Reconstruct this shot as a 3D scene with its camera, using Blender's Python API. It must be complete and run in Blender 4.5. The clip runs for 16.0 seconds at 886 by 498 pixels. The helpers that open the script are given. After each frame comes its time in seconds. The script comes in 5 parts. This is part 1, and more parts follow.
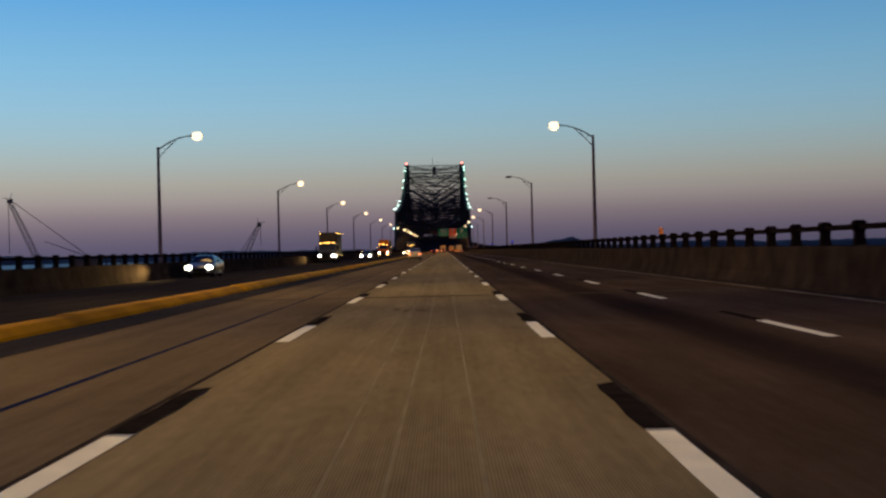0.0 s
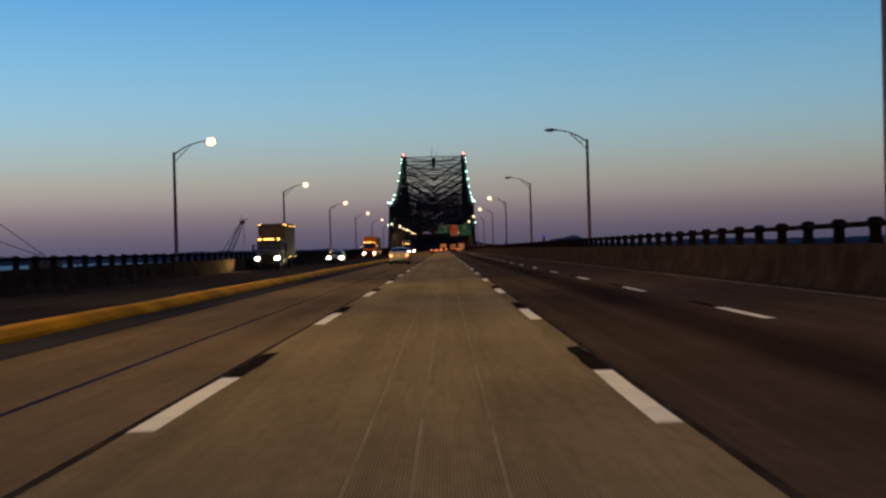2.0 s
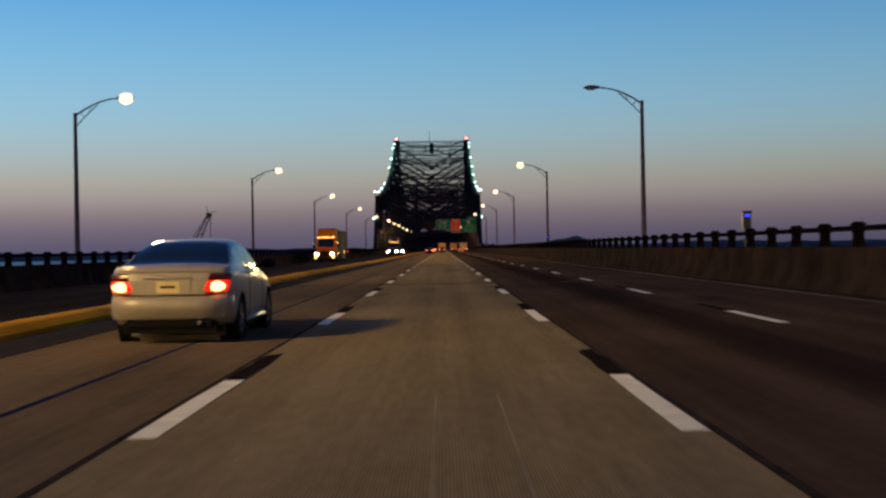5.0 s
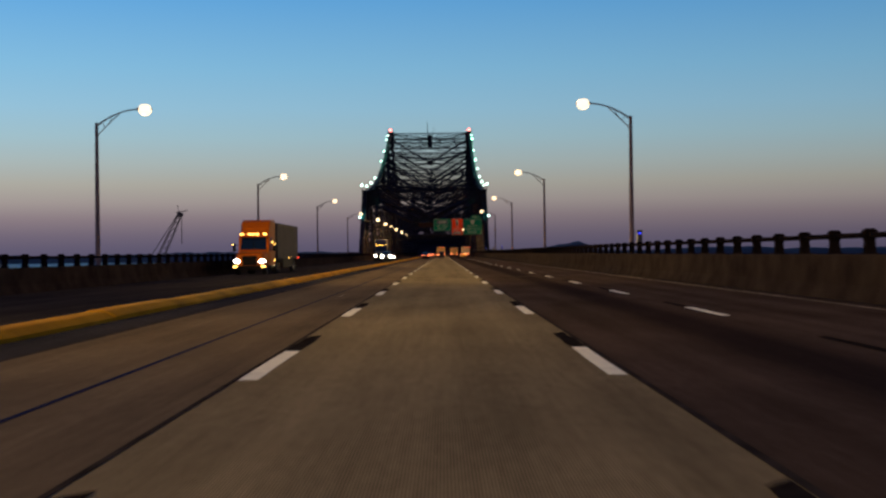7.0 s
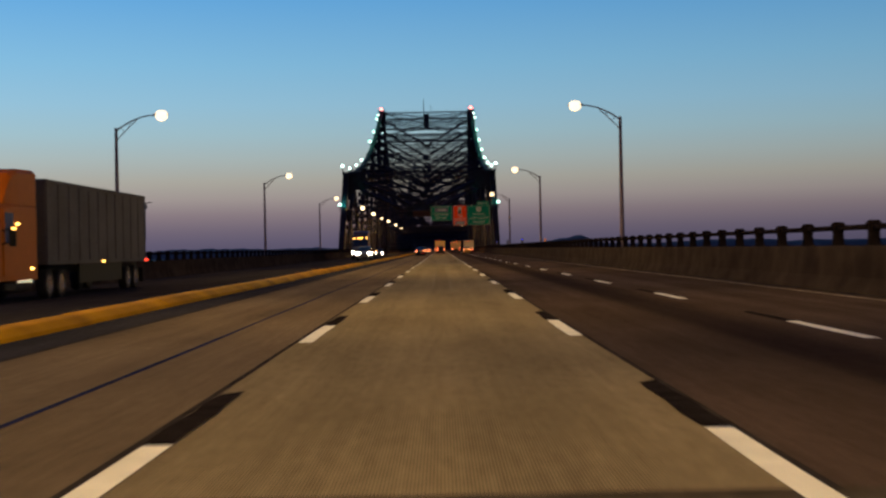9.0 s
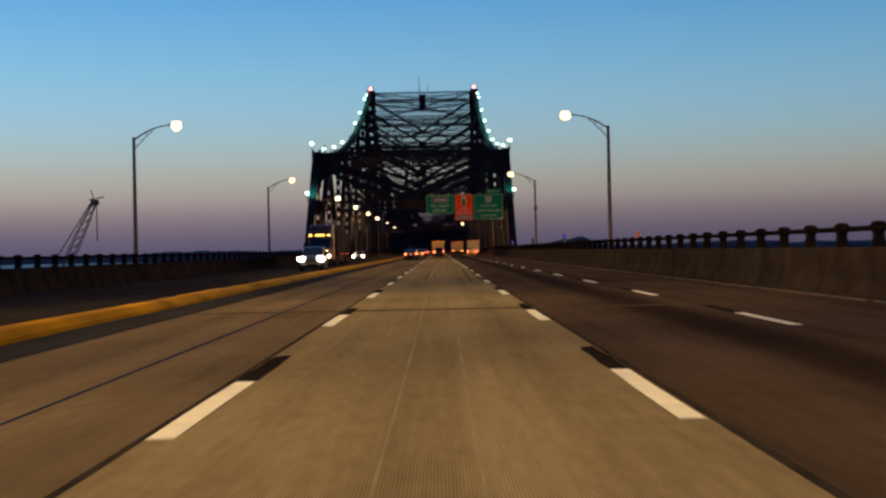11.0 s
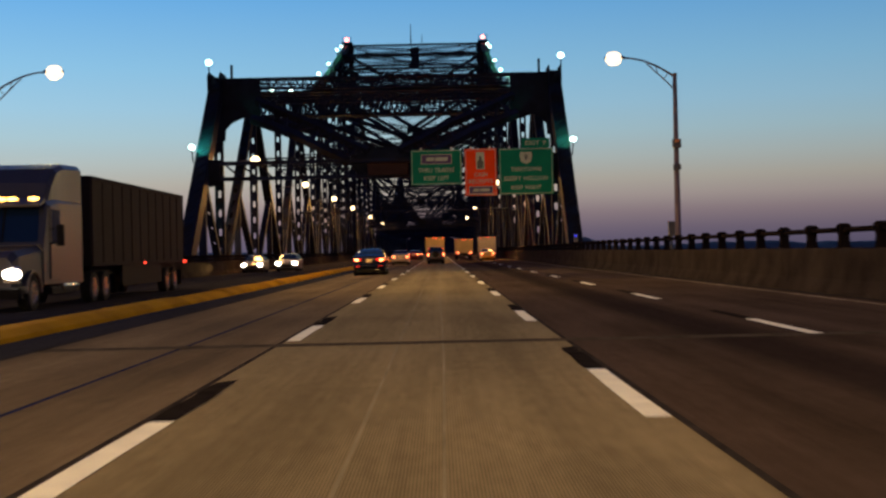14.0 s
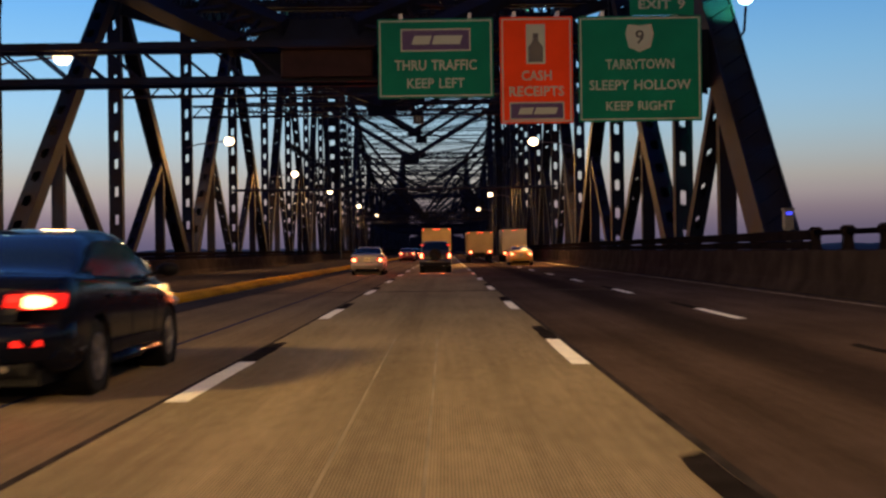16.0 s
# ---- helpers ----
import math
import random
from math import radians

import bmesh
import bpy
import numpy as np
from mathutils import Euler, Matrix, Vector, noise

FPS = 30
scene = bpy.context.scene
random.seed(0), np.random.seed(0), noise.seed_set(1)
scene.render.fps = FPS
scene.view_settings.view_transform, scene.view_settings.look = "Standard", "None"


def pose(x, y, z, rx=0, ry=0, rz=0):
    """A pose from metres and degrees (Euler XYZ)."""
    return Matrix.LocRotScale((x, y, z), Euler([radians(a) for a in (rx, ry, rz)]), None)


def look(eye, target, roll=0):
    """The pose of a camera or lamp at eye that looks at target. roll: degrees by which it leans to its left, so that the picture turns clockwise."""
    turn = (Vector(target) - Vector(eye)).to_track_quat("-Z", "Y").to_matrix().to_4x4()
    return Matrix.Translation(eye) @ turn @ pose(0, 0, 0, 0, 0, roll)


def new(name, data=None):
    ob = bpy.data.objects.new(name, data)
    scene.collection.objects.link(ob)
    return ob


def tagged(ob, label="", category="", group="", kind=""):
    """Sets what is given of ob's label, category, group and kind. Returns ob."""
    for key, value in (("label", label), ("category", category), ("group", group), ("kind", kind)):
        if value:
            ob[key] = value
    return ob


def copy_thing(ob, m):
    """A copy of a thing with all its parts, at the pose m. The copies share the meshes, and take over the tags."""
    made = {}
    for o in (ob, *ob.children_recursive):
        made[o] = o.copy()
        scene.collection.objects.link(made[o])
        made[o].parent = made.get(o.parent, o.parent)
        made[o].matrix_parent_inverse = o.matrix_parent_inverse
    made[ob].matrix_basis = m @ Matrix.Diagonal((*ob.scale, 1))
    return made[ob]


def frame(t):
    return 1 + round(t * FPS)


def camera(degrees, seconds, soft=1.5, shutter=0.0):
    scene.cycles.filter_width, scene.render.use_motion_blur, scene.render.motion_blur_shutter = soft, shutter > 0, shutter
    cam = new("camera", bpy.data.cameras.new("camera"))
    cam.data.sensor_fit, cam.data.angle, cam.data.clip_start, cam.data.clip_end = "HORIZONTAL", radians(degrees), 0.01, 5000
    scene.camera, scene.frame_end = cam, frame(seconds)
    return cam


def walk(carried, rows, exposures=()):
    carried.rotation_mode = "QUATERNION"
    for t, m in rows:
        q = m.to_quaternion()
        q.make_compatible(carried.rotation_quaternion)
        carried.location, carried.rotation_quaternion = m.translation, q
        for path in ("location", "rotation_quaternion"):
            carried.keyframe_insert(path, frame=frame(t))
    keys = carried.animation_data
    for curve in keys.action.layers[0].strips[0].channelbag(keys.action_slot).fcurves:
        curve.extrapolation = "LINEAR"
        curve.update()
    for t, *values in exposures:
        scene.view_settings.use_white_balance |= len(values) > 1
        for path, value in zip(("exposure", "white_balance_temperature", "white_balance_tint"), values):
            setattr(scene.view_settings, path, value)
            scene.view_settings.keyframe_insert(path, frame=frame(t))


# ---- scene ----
cam = camera(40.0, 16.0, soft=2.5, shutter=0.18)
EYE = 1.246
# seconds, x, y, yaw, pitch, roll of the dashboard camera
ROWS = [
    (0.0, 0.435, -3.614, 0.082, 0.029, 1.330),
    (0.5, 0.432, 10.681, 0.087, 0.083, 1.622),
    (1.0, 0.403, 24.971, 0.090, 0.197, 1.501),
    (1.5, 0.368, 39.298, 0.209, 0.138, 1.549),
    (2.0, 0.325, 53.665, 0.097, -0.017, 1.525),
    (2.5, 0.306, 68.029, 0.019, 0.032, 1.548),
    (3.0, 0.280, 82.357, 0.117, -0.062, 1.254),
    (3.5, 0.257, 96.677, 0.014, -0.079, 1.213),
    (4.0, 0.231, 110.997, 0.045, -0.328, 1.078),
    (4.5, 0.218, 125.311, -0.011, 0.150, 1.125),
    (5.0, 0.187, 139.590, 0.030, -0.026, 0.994),
    (7.5, 0.072, 210.855, -0.040, 0.224, 0.632),
    (8.0, 0.061, 224.956, 0.113, 0.118, 0.900),
    (8.5, 0.039, 239.134, 0.045, 0.177, 1.060),
    (9.0, 0.006, 253.378, -0.071, -0.035, 1.115),
    (11.5, 0.078, 324.755, -0.130, 0.059, 1.150),
    (12.0, 0.105, 339.060, -0.137, 0.044, 1.236),
    (12.5, 0.165, 353.368, -0.126, 0.060, 1.681),
    (13.0, 0.245, 367.656, -0.233, 0.155, 1.366),
    (13.5, 0.282, 381.902, -0.176, 0.026, 1.339),
    (14.0, 0.271, 396.099, -0.151, 0.110, 1.248),
    (14.5, 0.271, 410.271, -0.163, 0.081, 1.075),
    (15.0, 0.310, 424.474, -0.127, 0.037, 1.136),
    (15.5, 0.372, 438.677, 0.034, -0.000, 0.941),
    (16.0, 0.403, 452.882, 0.111, 0.043, 0.771),
]
walk(cam, [(t, pose(x, y, EYE, 90 + pitch, roll, yaw)) for t, x, y, yaw, pitch, roll in ROWS],
     exposures=[(0.0, 0.0, 6600, 10), (12.5, 0.05, 6650, 10), (14.0, 0.15, 6800, 13), (15.0, 0.28, 6850, 17), (16.0, 0.26, 6500, 17)])

# ---- sky and light ----
world = bpy.data.worlds.new("dusk_sky")
scene.world = world
world.use_nodes = True
wn, wl = world.node_tree.nodes, world.node_tree.links
wn.clear()


def lin(r, g, b):
    """Linear colour from 0..255 display values."""
    return tuple(((c / 255) / 12.92 if c < 11 else ((c / 255 + 0.055) / 1.055) ** 2.4) for c in (r, g, b))


SKY_STOPS = [
    (0.000, (84, 79, 102)), (0.008, (93, 86, 107)), (0.017, (106, 96, 112)), (0.030, (129, 116, 123)), (0.043, (151, 142, 140)),
    (0.057, (161, 159, 151)), (0.075, (158, 172, 173)), (0.095, (149, 180, 192)), (0.118, (138, 181, 205)), (0.150, (122, 176, 210)),
    (0.205, (92, 158, 211)), (0.300, (62, 116, 182)), (0.550, (34, 68, 134)), (1.000, (24, 42, 94)),
]
w_co = wn.new("ShaderNodeTexCoord")
w_sep = wn.new("ShaderNodeSeparateXYZ")
w_ramp = wn.new("ShaderNodeValToRGB")
w_glow = wn.new("ShaderNodeMapRange")
w_mix = wn.new("ShaderNodeMix")
w_low = wn.new("ShaderNodeMapRange")
w_mul = wn.new("ShaderNodeMath")
w_bg = wn.new("ShaderNodeBackground")
w_out = wn.new("ShaderNodeOutputWorld")
ramp = w_ramp.color_ramp
while len(ramp.elements) < len(SKY_STOPS):
    ramp.elements.new(0.5)
for el, (p, c) in zip(ramp.elements, SKY_STOPS):
    el.position, el.color = p, (*lin(*c), 1)
wl.new(w_co.outputs["Generated"], w_sep.inputs[0])
wl.new(w_sep.outputs["Z"], w_ramp.inputs["Fac"])
# the afterglow in the west, behind the drive
w_glow.inputs["From Min"].default_value, w_glow.inputs["From Max"].default_value = 0.2, -1.0
w_low.inputs["From Min"].default_value, w_low.inputs["From Max"].default_value = 0.45, 0.0
wl.new(w_sep.outputs["Y"], w_glow.inputs["Value"])
wl.new(w_sep.outputs["Z"], w_low.inputs["Value"])
w_mul.operation = "MULTIPLY"
wl.new(w_glow.outputs[0], w_mul.inputs[0])
wl.new(w_low.outputs[0], w_mul.inputs[1])
w_mix.data_type = "RGBA"
wl.new(w_mul.outputs[0], w_mix.inputs["Factor"])
wl.new(w_ramp.outputs["Color"], w_mix.inputs["A"])
w_mix.inputs["B"].default_value = (*lin(214, 150, 116), 1)
wl.new(w_mix.outputs["Result"], w_bg.inputs["Color"])
# a little brighter to the north, dimmer to the south
w_side = wn.new("ShaderNodeMapRange")
w_side.inputs["From Min"].default_value, w_side.inputs["From Max"].default_value = -0.45, 0.45
w_side.inputs["To Min"].default_value, w_side.inputs["To Max"].default_value = 1.2, 0.82
wl.new(w_sep.outputs["X"], w_side.inputs["Value"])
wl.new(w_side.outputs[0], w_bg.inputs["Strength"])
wl.new(w_bg.outputs[0], w_out.inputs[0])

SODIUM = (1.0, 0.64, 0.21)


def lamp(name, kind, place, watts, colour, size=0.25, aim=None, cone=150, blend=0.6, stretch=(1.0, 1.0)):
    """A lamp; a spot's beam may be an ellipse, stretched across and along its throw."""
    data = bpy.data.lights.new(name, kind)
    data.energy, data.color, data.shadow_soft_size = watts, colour, size
    ob = new(name, data)
    if kind == "SPOT":
        data.spot_size, data.spot_blend = radians(cone), blend
        ob.matrix_world = look(place, aim) @ Matrix.Diagonal((*stretch, 1, 1))
    else:
        ob.location = place
    return ob


def street_light(place, cross, throw, watts, cone, stretch, colour=SODIUM):
    """The two-winged beam of a street lamp: up and down the road, its optics throwing far along the lanes."""
    for way in (-1, 1):
        lamp("sodium_light", "SPOT", place, watts, colour, 1.1, (cross, place[1] + way * throw, 0), cone, 1.0, stretch)


# ---- materials ----
def material(name, colour, rough=0.7, metal=0.0, vary=0.25, scale=4.0, fine=60.0, bump=0.0, grain=0.12,
             coat=0.0, dirt=None, per_object=0.0, spec=0.5):
    """A painted, cast or rolled surface: base colour broken up by large stains and fine grain, with fine relief."""
    m = bpy.data.materials.new(name)
    m.use_nodes = True
    n, l = m.node_tree.nodes, m.node_tree.links
    b = n["Principled BSDF"]
    b.inputs["Roughness"].default_value, b.inputs["Metallic"].default_value = rough, metal
    b.inputs["Coat Weight"].default_value = coat
    b.inputs["Specular IOR Level"].default_value = spec
    co = n.new("ShaderNodeTexCoord")
    big, small = n.new("ShaderNodeTexNoise"), n.new("ShaderNodeTexNoise")
    big.inputs["Scale"].default_value, small.inputs["Scale"].default_value = scale, fine
    big.inputs["Detail"].default_value, small.inputs["Detail"].default_value = 5, 3
    for t in (big, small):
        l.new(co.outputs["Object"], t.inputs["Vector"])
    dark = tuple(c * (1 - vary) for c in colour)
    light = tuple(min(1, c * (1 + vary)) for c in colour)
    mix = n.new("ShaderNodeMix")
    mix.data_type = "RGBA"
    mix.inputs["A"].default_value, mix.inputs["B"].default_value = (*(dirt or dark), 1), (*light, 1)
    rng = n.new("ShaderNodeMapRange")
    rng.inputs["From Min"].default_value, rng.inputs["From Max"].default_value = 0.32, 0.68
    l.new(big.outputs["Fac"], rng.inputs["Value"])
    l.new(rng.outputs[0], mix.inputs["Factor"])
    g = n.new("ShaderNodeMix")
    g.data_type, g.blend_type = "RGBA", "MULTIPLY"
    g.inputs["Factor"].default_value = grain * 4
    l.new(mix.outputs["Result"], g.inputs["A"])
    l.new(small.outputs["Fac"], g.inputs["B"])
    last = g.outputs["Result"]
    if per_object:
        info, hsv, mr = n.new("ShaderNodeObjectInfo"), n.new("ShaderNodeHueSaturation"), n.new("ShaderNodeMapRange")
        mr.inputs["To Min"].default_value, mr.inputs["To Max"].default_value = 1 - per_object, 1 + per_object
        l.new(info.outputs["Random"], mr.inputs["Value"])
        l.new(mr.outputs[0], hsv.inputs["Value"])
        l.new(last, hsv.inputs["Color"])
        last = hsv.outputs["Color"]
    l.new(last, b.inputs["Base Color"])
    if bump:
        bp = n.new("ShaderNodeBump")
        bp.inputs["Strength"].default_value, bp.inputs["Distance"].default_value = bump, 0.01
        l.new(small.outputs["Fac"], bp.inputs["Height"])
        l.new(bp.outputs[0], b.inputs["Normal"])
    return m


def glowing(name, colour, strength):
    m = bpy.data.materials.new(name)
    m.use_nodes = True
    b = m.node_tree.nodes["Principled BSDF"]
    b.inputs["Base Color"].default_value = (*colour, 1)
    b.inputs["Emission Color"].default_value = (*colour, 1)
    b.inputs["Emission Strength"].default_value = strength
    return m


def road_material(name, colour, stain, oil=None):
    """Worn bridge-deck concrete: long tyre tracks, blotches, fine lengthwise saw grooves."""
    m = bpy.data.materials.new(name)
    m.use_nodes = True
    n, l = m.node_tree.nodes, m.node_tree.links
    b = n["Principled BSDF"]
    b.inputs["Roughness"].default_value = 0.9
    b.inputs["Specular IOR Level"].default_value = 0.0
    co = n.new("ShaderNodeTexCoord")

    def layer(scale_xyz, scale, detail):
        mp, t = n.new("ShaderNodeMapping"), n.new("ShaderNodeTexNoise")
        mp.inputs["Scale"].default_value = scale_xyz
        t.inputs["Scale"].default_value, t.inputs["Detail"].default_value = scale, detail
        l.new(co.outputs["Object"], mp.inputs[0])
        l.new(mp.outputs[0], t.inputs["Vector"])
        return t.outputs["Fac"]

    tracks = layer((1.0, 0.012, 1.0), 1.5, 4)
    blotch = layer((1.0, 0.35, 1.0), 0.55, 6)
    streak = layer((1.0, 0.03, 1.0), 14.0, 3)
    grain = layer((1.0, 1.0, 1.0), 45.0, 3)
    mottle = layer((1.0, 0.30, 1.0), 9.0, 5)
    add = n.new("ShaderNodeMath")
    add.operation = "ADD"
    l.new(tracks, add.inputs[0])
    l.new(blotch, add.inputs[1])
    rng = n.new("ShaderNodeMapRange")
    rng.inputs["From Min"].default_value, rng.inputs["From Max"].default_value = 0.72, 1.25
    l.new(add.outputs[0], rng.inputs["Value"])
    mix = n.new("ShaderNodeMix")
    mix.data_type = "RGBA"
    mix.inputs["A"].default_value, mix.inputs["B"].default_value = (*stain, 1), (*colour, 1)
    l.new(rng.outputs[0], mix.inputs["Factor"])
    last = mix.outputs["Result"]
    if oil is not None:
        # drips between the wheel tracks leave a dark strip down the lane
        sep, off, wob, band, om = (n.new(k) for k in ("ShaderNodeSeparateXYZ", "ShaderNodeMath", "ShaderNodeMath", "ShaderNodeMapRange", "ShaderNodeMix"))
        l.new(co.outputs["Object"], sep.inputs[0])
        off.operation, off.inputs[1].default_value = "SUBTRACT", oil
        l.new(sep.outputs["X"], off.inputs[0])
        wob.operation = "ABSOLUTE"
        l.new(off.outputs[0], wob.inputs[0])
        band.inputs["From Min"].default_value, band.inputs["From Max"].default_value = 0.2, 0.95
        band.inputs["To Min"].default_value, band.inputs["To Max"].default_value = 0.8, 0.0
        band.interpolation_type = "SMOOTHSTEP"
        l.new(wob.outputs[0], band.inputs["Value"])
        om.data_type = "RGBA"
        om.inputs["B"].default_value = (0.018, 0.013, 0.012, 1)
        l.new(band.outputs[0], om.inputs["Factor"])
        l.new(last, om.inputs["A"])
        last = om.outputs["Result"]
    # saw-cut grooves every 2 cm
    saw = n.new("ShaderNodeTexWave")
    saw.wave_type, saw.bands_direction, saw.wave_profile = "BANDS", "X", "SIN"
    saw.inputs["Scale"].default_value, saw.inputs["Distortion"].default_value = 0.314 / 0.02, 0.9
    l.new(co.outputs["Object"], saw.inputs["Vector"])
    for tex, amount in ((saw.outputs["Fac"], 0.17), (streak, 0.16), (mottle, 0.24), (grain, 0.40)):
        g = n.new("ShaderNodeMix")
        g.data_type, g.blend_type = "RGBA", "OVERLAY"
        g.inputs["Factor"].default_value = amount
        l.new(last, g.inputs["A"])
        l.new(tex, g.inputs["B"])
        last = g.outputs["Result"]
    l.new(last, b.inputs["Base Color"])
    bp = n.new("ShaderNodeBump")
    bp.inputs["Strength"].default_value, bp.inputs["Distance"].default_value = 0.35, 0.006
    l.new(grain, bp.inputs["Height"])
    l.new(bp.outputs[0], b.inputs["Normal"])
    return m


def glass_material(name, tint, rough=0.04):
    m = bpy.data.materials.new(name)
    m.use_nodes = True
    b = m.node_tree.nodes["Principled BSDF"]
    b.inputs["Base Color"].default_value = (*tint, 1)
    b.inputs["Roughness"].default_value = rough
    b.inputs["Specular IOR Level"].default_value = 0.16
    return m


# headlamp pool put into the colour: own lane paler, side lanes darker
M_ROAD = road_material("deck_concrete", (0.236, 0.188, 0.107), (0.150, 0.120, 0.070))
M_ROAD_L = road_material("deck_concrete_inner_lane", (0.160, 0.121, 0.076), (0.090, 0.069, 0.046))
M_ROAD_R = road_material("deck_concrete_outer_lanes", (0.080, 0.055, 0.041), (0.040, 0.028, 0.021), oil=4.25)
M_ROAD_W = road_material("westbound_asphalt", (0.034, 0.029, 0.028), (0.020, 0.018, 0.019))
M_SHOULDER = road_material("shoulder_asphalt", (0.036, 0.034, 0.039), (0.022, 0.022, 0.026))
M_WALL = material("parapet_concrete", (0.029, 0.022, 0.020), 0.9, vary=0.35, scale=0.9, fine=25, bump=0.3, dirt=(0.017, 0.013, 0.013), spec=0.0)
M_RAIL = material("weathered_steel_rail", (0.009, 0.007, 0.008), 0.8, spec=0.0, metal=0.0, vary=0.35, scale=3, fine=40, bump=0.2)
M_PAINT = material("road_paint_white", (0.86, 0.83, 0.66), 0.8, vary=0.10, scale=2.5, fine=30, bump=0.2, grain=0.05, spec=0.0)
M_EDGE = material("worn_edge_line", (0.40, 0.33, 0.24), 0.9, vary=0.3, scale=0.7, fine=20, spec=0.0, dirt=(0.20, 0.16, 0.12))
M_GROOVELINE = material("ground_concrete_ridge", (0.27, 0.225, 0.135), 0.9, vary=0.25, scale=0.8, fine=20, spec=0.05)
M_BLACK = material("contrast_paint_black", (0.022, 0.018, 0.016), 0.9, vary=0.4, scale=3, fine=30, bump=0.2, spec=0.0)
M_SEAM = material("tar_seam", (0.042, 0.035, 0.031), 0.9, vary=0.4, scale=1.5, fine=20, spec=0.0)
# the sky's blue reflection is put into this seam's base colour
M_BLUESEAM = material("wet_sealant_seam", (0.022, 0.028, 0.070), 0.9, vary=0.3, scale=1.5, fine=20, spec=0.0)
M_JOINT = material("expansion_joint_steel", (0.082, 0.067, 0.048), 0.9, metal=0.0, spec=0.0, vary=0.4, scale=3, fine=30)
M_SKID = material("rubber_skid", (0.092, 0.073, 0.048), 0.9, vary=0.4, scale=1.2, fine=14, spec=0.0)
M_STAIN = material("oily_stain", (0.165, 0.134, 0.078), 0.9, vary=0.35, scale=2.0, fine=18, spec=0.0)
M_YELLOW = material("yellow_kerb_paint", (0.47, 0.225, 0.003), 0.95, vary=0.10, scale=0.5, fine=22, bump=0.4, grain=0.09, dirt=(0.26, 0.122, 0.005), spec=0.02)
M_POLE = material("galvanised_pole", (0.135, 0.098, 0.100), 0.7, metal=0.0, spec=0.2, vary=0.2, scale=2, fine=30)
M_HEAD = material("lamp_housing_grey", (0.10, 0.10, 0.11), 0.5, metal=0.3, vary=0.2, scale=6, fine=40)
M_SODIUM = glowing("sodium_lens_lit", (1.0, 0.74, 0.46), 1.9)
M_SODIUM_BRIGHT = glowing("sodium_lens_bright", (1.0, 0.74, 0.42), 5.0)
M_DEADLENS = glass_material("lamp_lens_unlit", (0.16, 0.16, 0.17), 0.2)
M_NECKLACE = glowing("mercury_lens_lit", (0.62, 1.0, 0.90), 5.0)
M_BEACON = glowing("red_beacon_lit", (1.0, 0.16, 0.12), 9.0)
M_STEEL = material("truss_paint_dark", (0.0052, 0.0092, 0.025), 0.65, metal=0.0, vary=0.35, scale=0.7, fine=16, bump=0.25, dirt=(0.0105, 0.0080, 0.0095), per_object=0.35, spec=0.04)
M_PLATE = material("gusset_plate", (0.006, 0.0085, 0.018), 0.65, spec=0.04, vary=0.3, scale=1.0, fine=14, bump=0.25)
M_WATER = material("river_water", (0.012, 0.016, 0.028), 0.38, vary=0.3, scale=0.02, fine=0.6, bump=1.0, spec=0.2)
M_WOODS = material("far_wooded_shore", (0.030, 0.032, 0.042), 0.9, vary=0.3, scale=0.01, fine=0.08)
# near-black surface of the rise added behind the far truss
M_GAP_FILLER = material("wooded_hill_dusk", (0.012, 0.012, 0.016), 0.95, vary=0.4, scale=0.012, fine=0.09, spec=0.0)
M_CRANE = material("crane_lattice_dark", (0.060, 0.055, 0.055), 0.6, vary=0.3, scale=1, fine=10)
M_SIGNGREEN = material("sign_sheet_green", (0.001, 0.115, 0.064), 0.6, vary=0.1, scale=0.8, fine=30, grain=0.04, spec=0.05)
M_SIGNORANGE = material("sign_sheet_orange", (0.56, 0.040, 0.006), 0.6, vary=0.1, scale=0.8, fine=30, grain=0.04, spec=0.05)
M_SIGNWHITE = material("sign_sheet_white", (0.225, 0.25, 0.195), 0.6, vary=0.06, scale=0.8, fine=30, grain=0.04)
M_SIGNBLACK = material("sign_sheet_black", (0.012, 0.012, 0.014), 0.45, vary=0.1, scale=2, fine=30)
M_SIGNPURPLE = material("sign_sheet_purple", (0.030, 0.006, 0.072), 0.6, vary=0.1, scale=2, fine=30)
M_ALU = material("sign_back_aluminium", (0.34, 0.34, 0.35), 0.45, metal=0.6, vary=0.15, scale=2, fine=30)
M_LANEBOX = material("lane_signal_housing", (0.022, 0.009, 0.009), 0.7, spec=0.1, vary=0.3, scale=2, fine=20)
M_CALLBOX = material("call_box_paint", (0.035, 0.037, 0.045), 0.5, vary=0.25, scale=4, fine=40)
M_BLUELAMP = glowing("blue_call_lamp", (0.03, 0.05, 1.0), 1.6)
M_ORANGE = material("orange_delineator", (0.70, 0.22, 0.05), 0.5, vary=0.15, scale=6, fine=40)

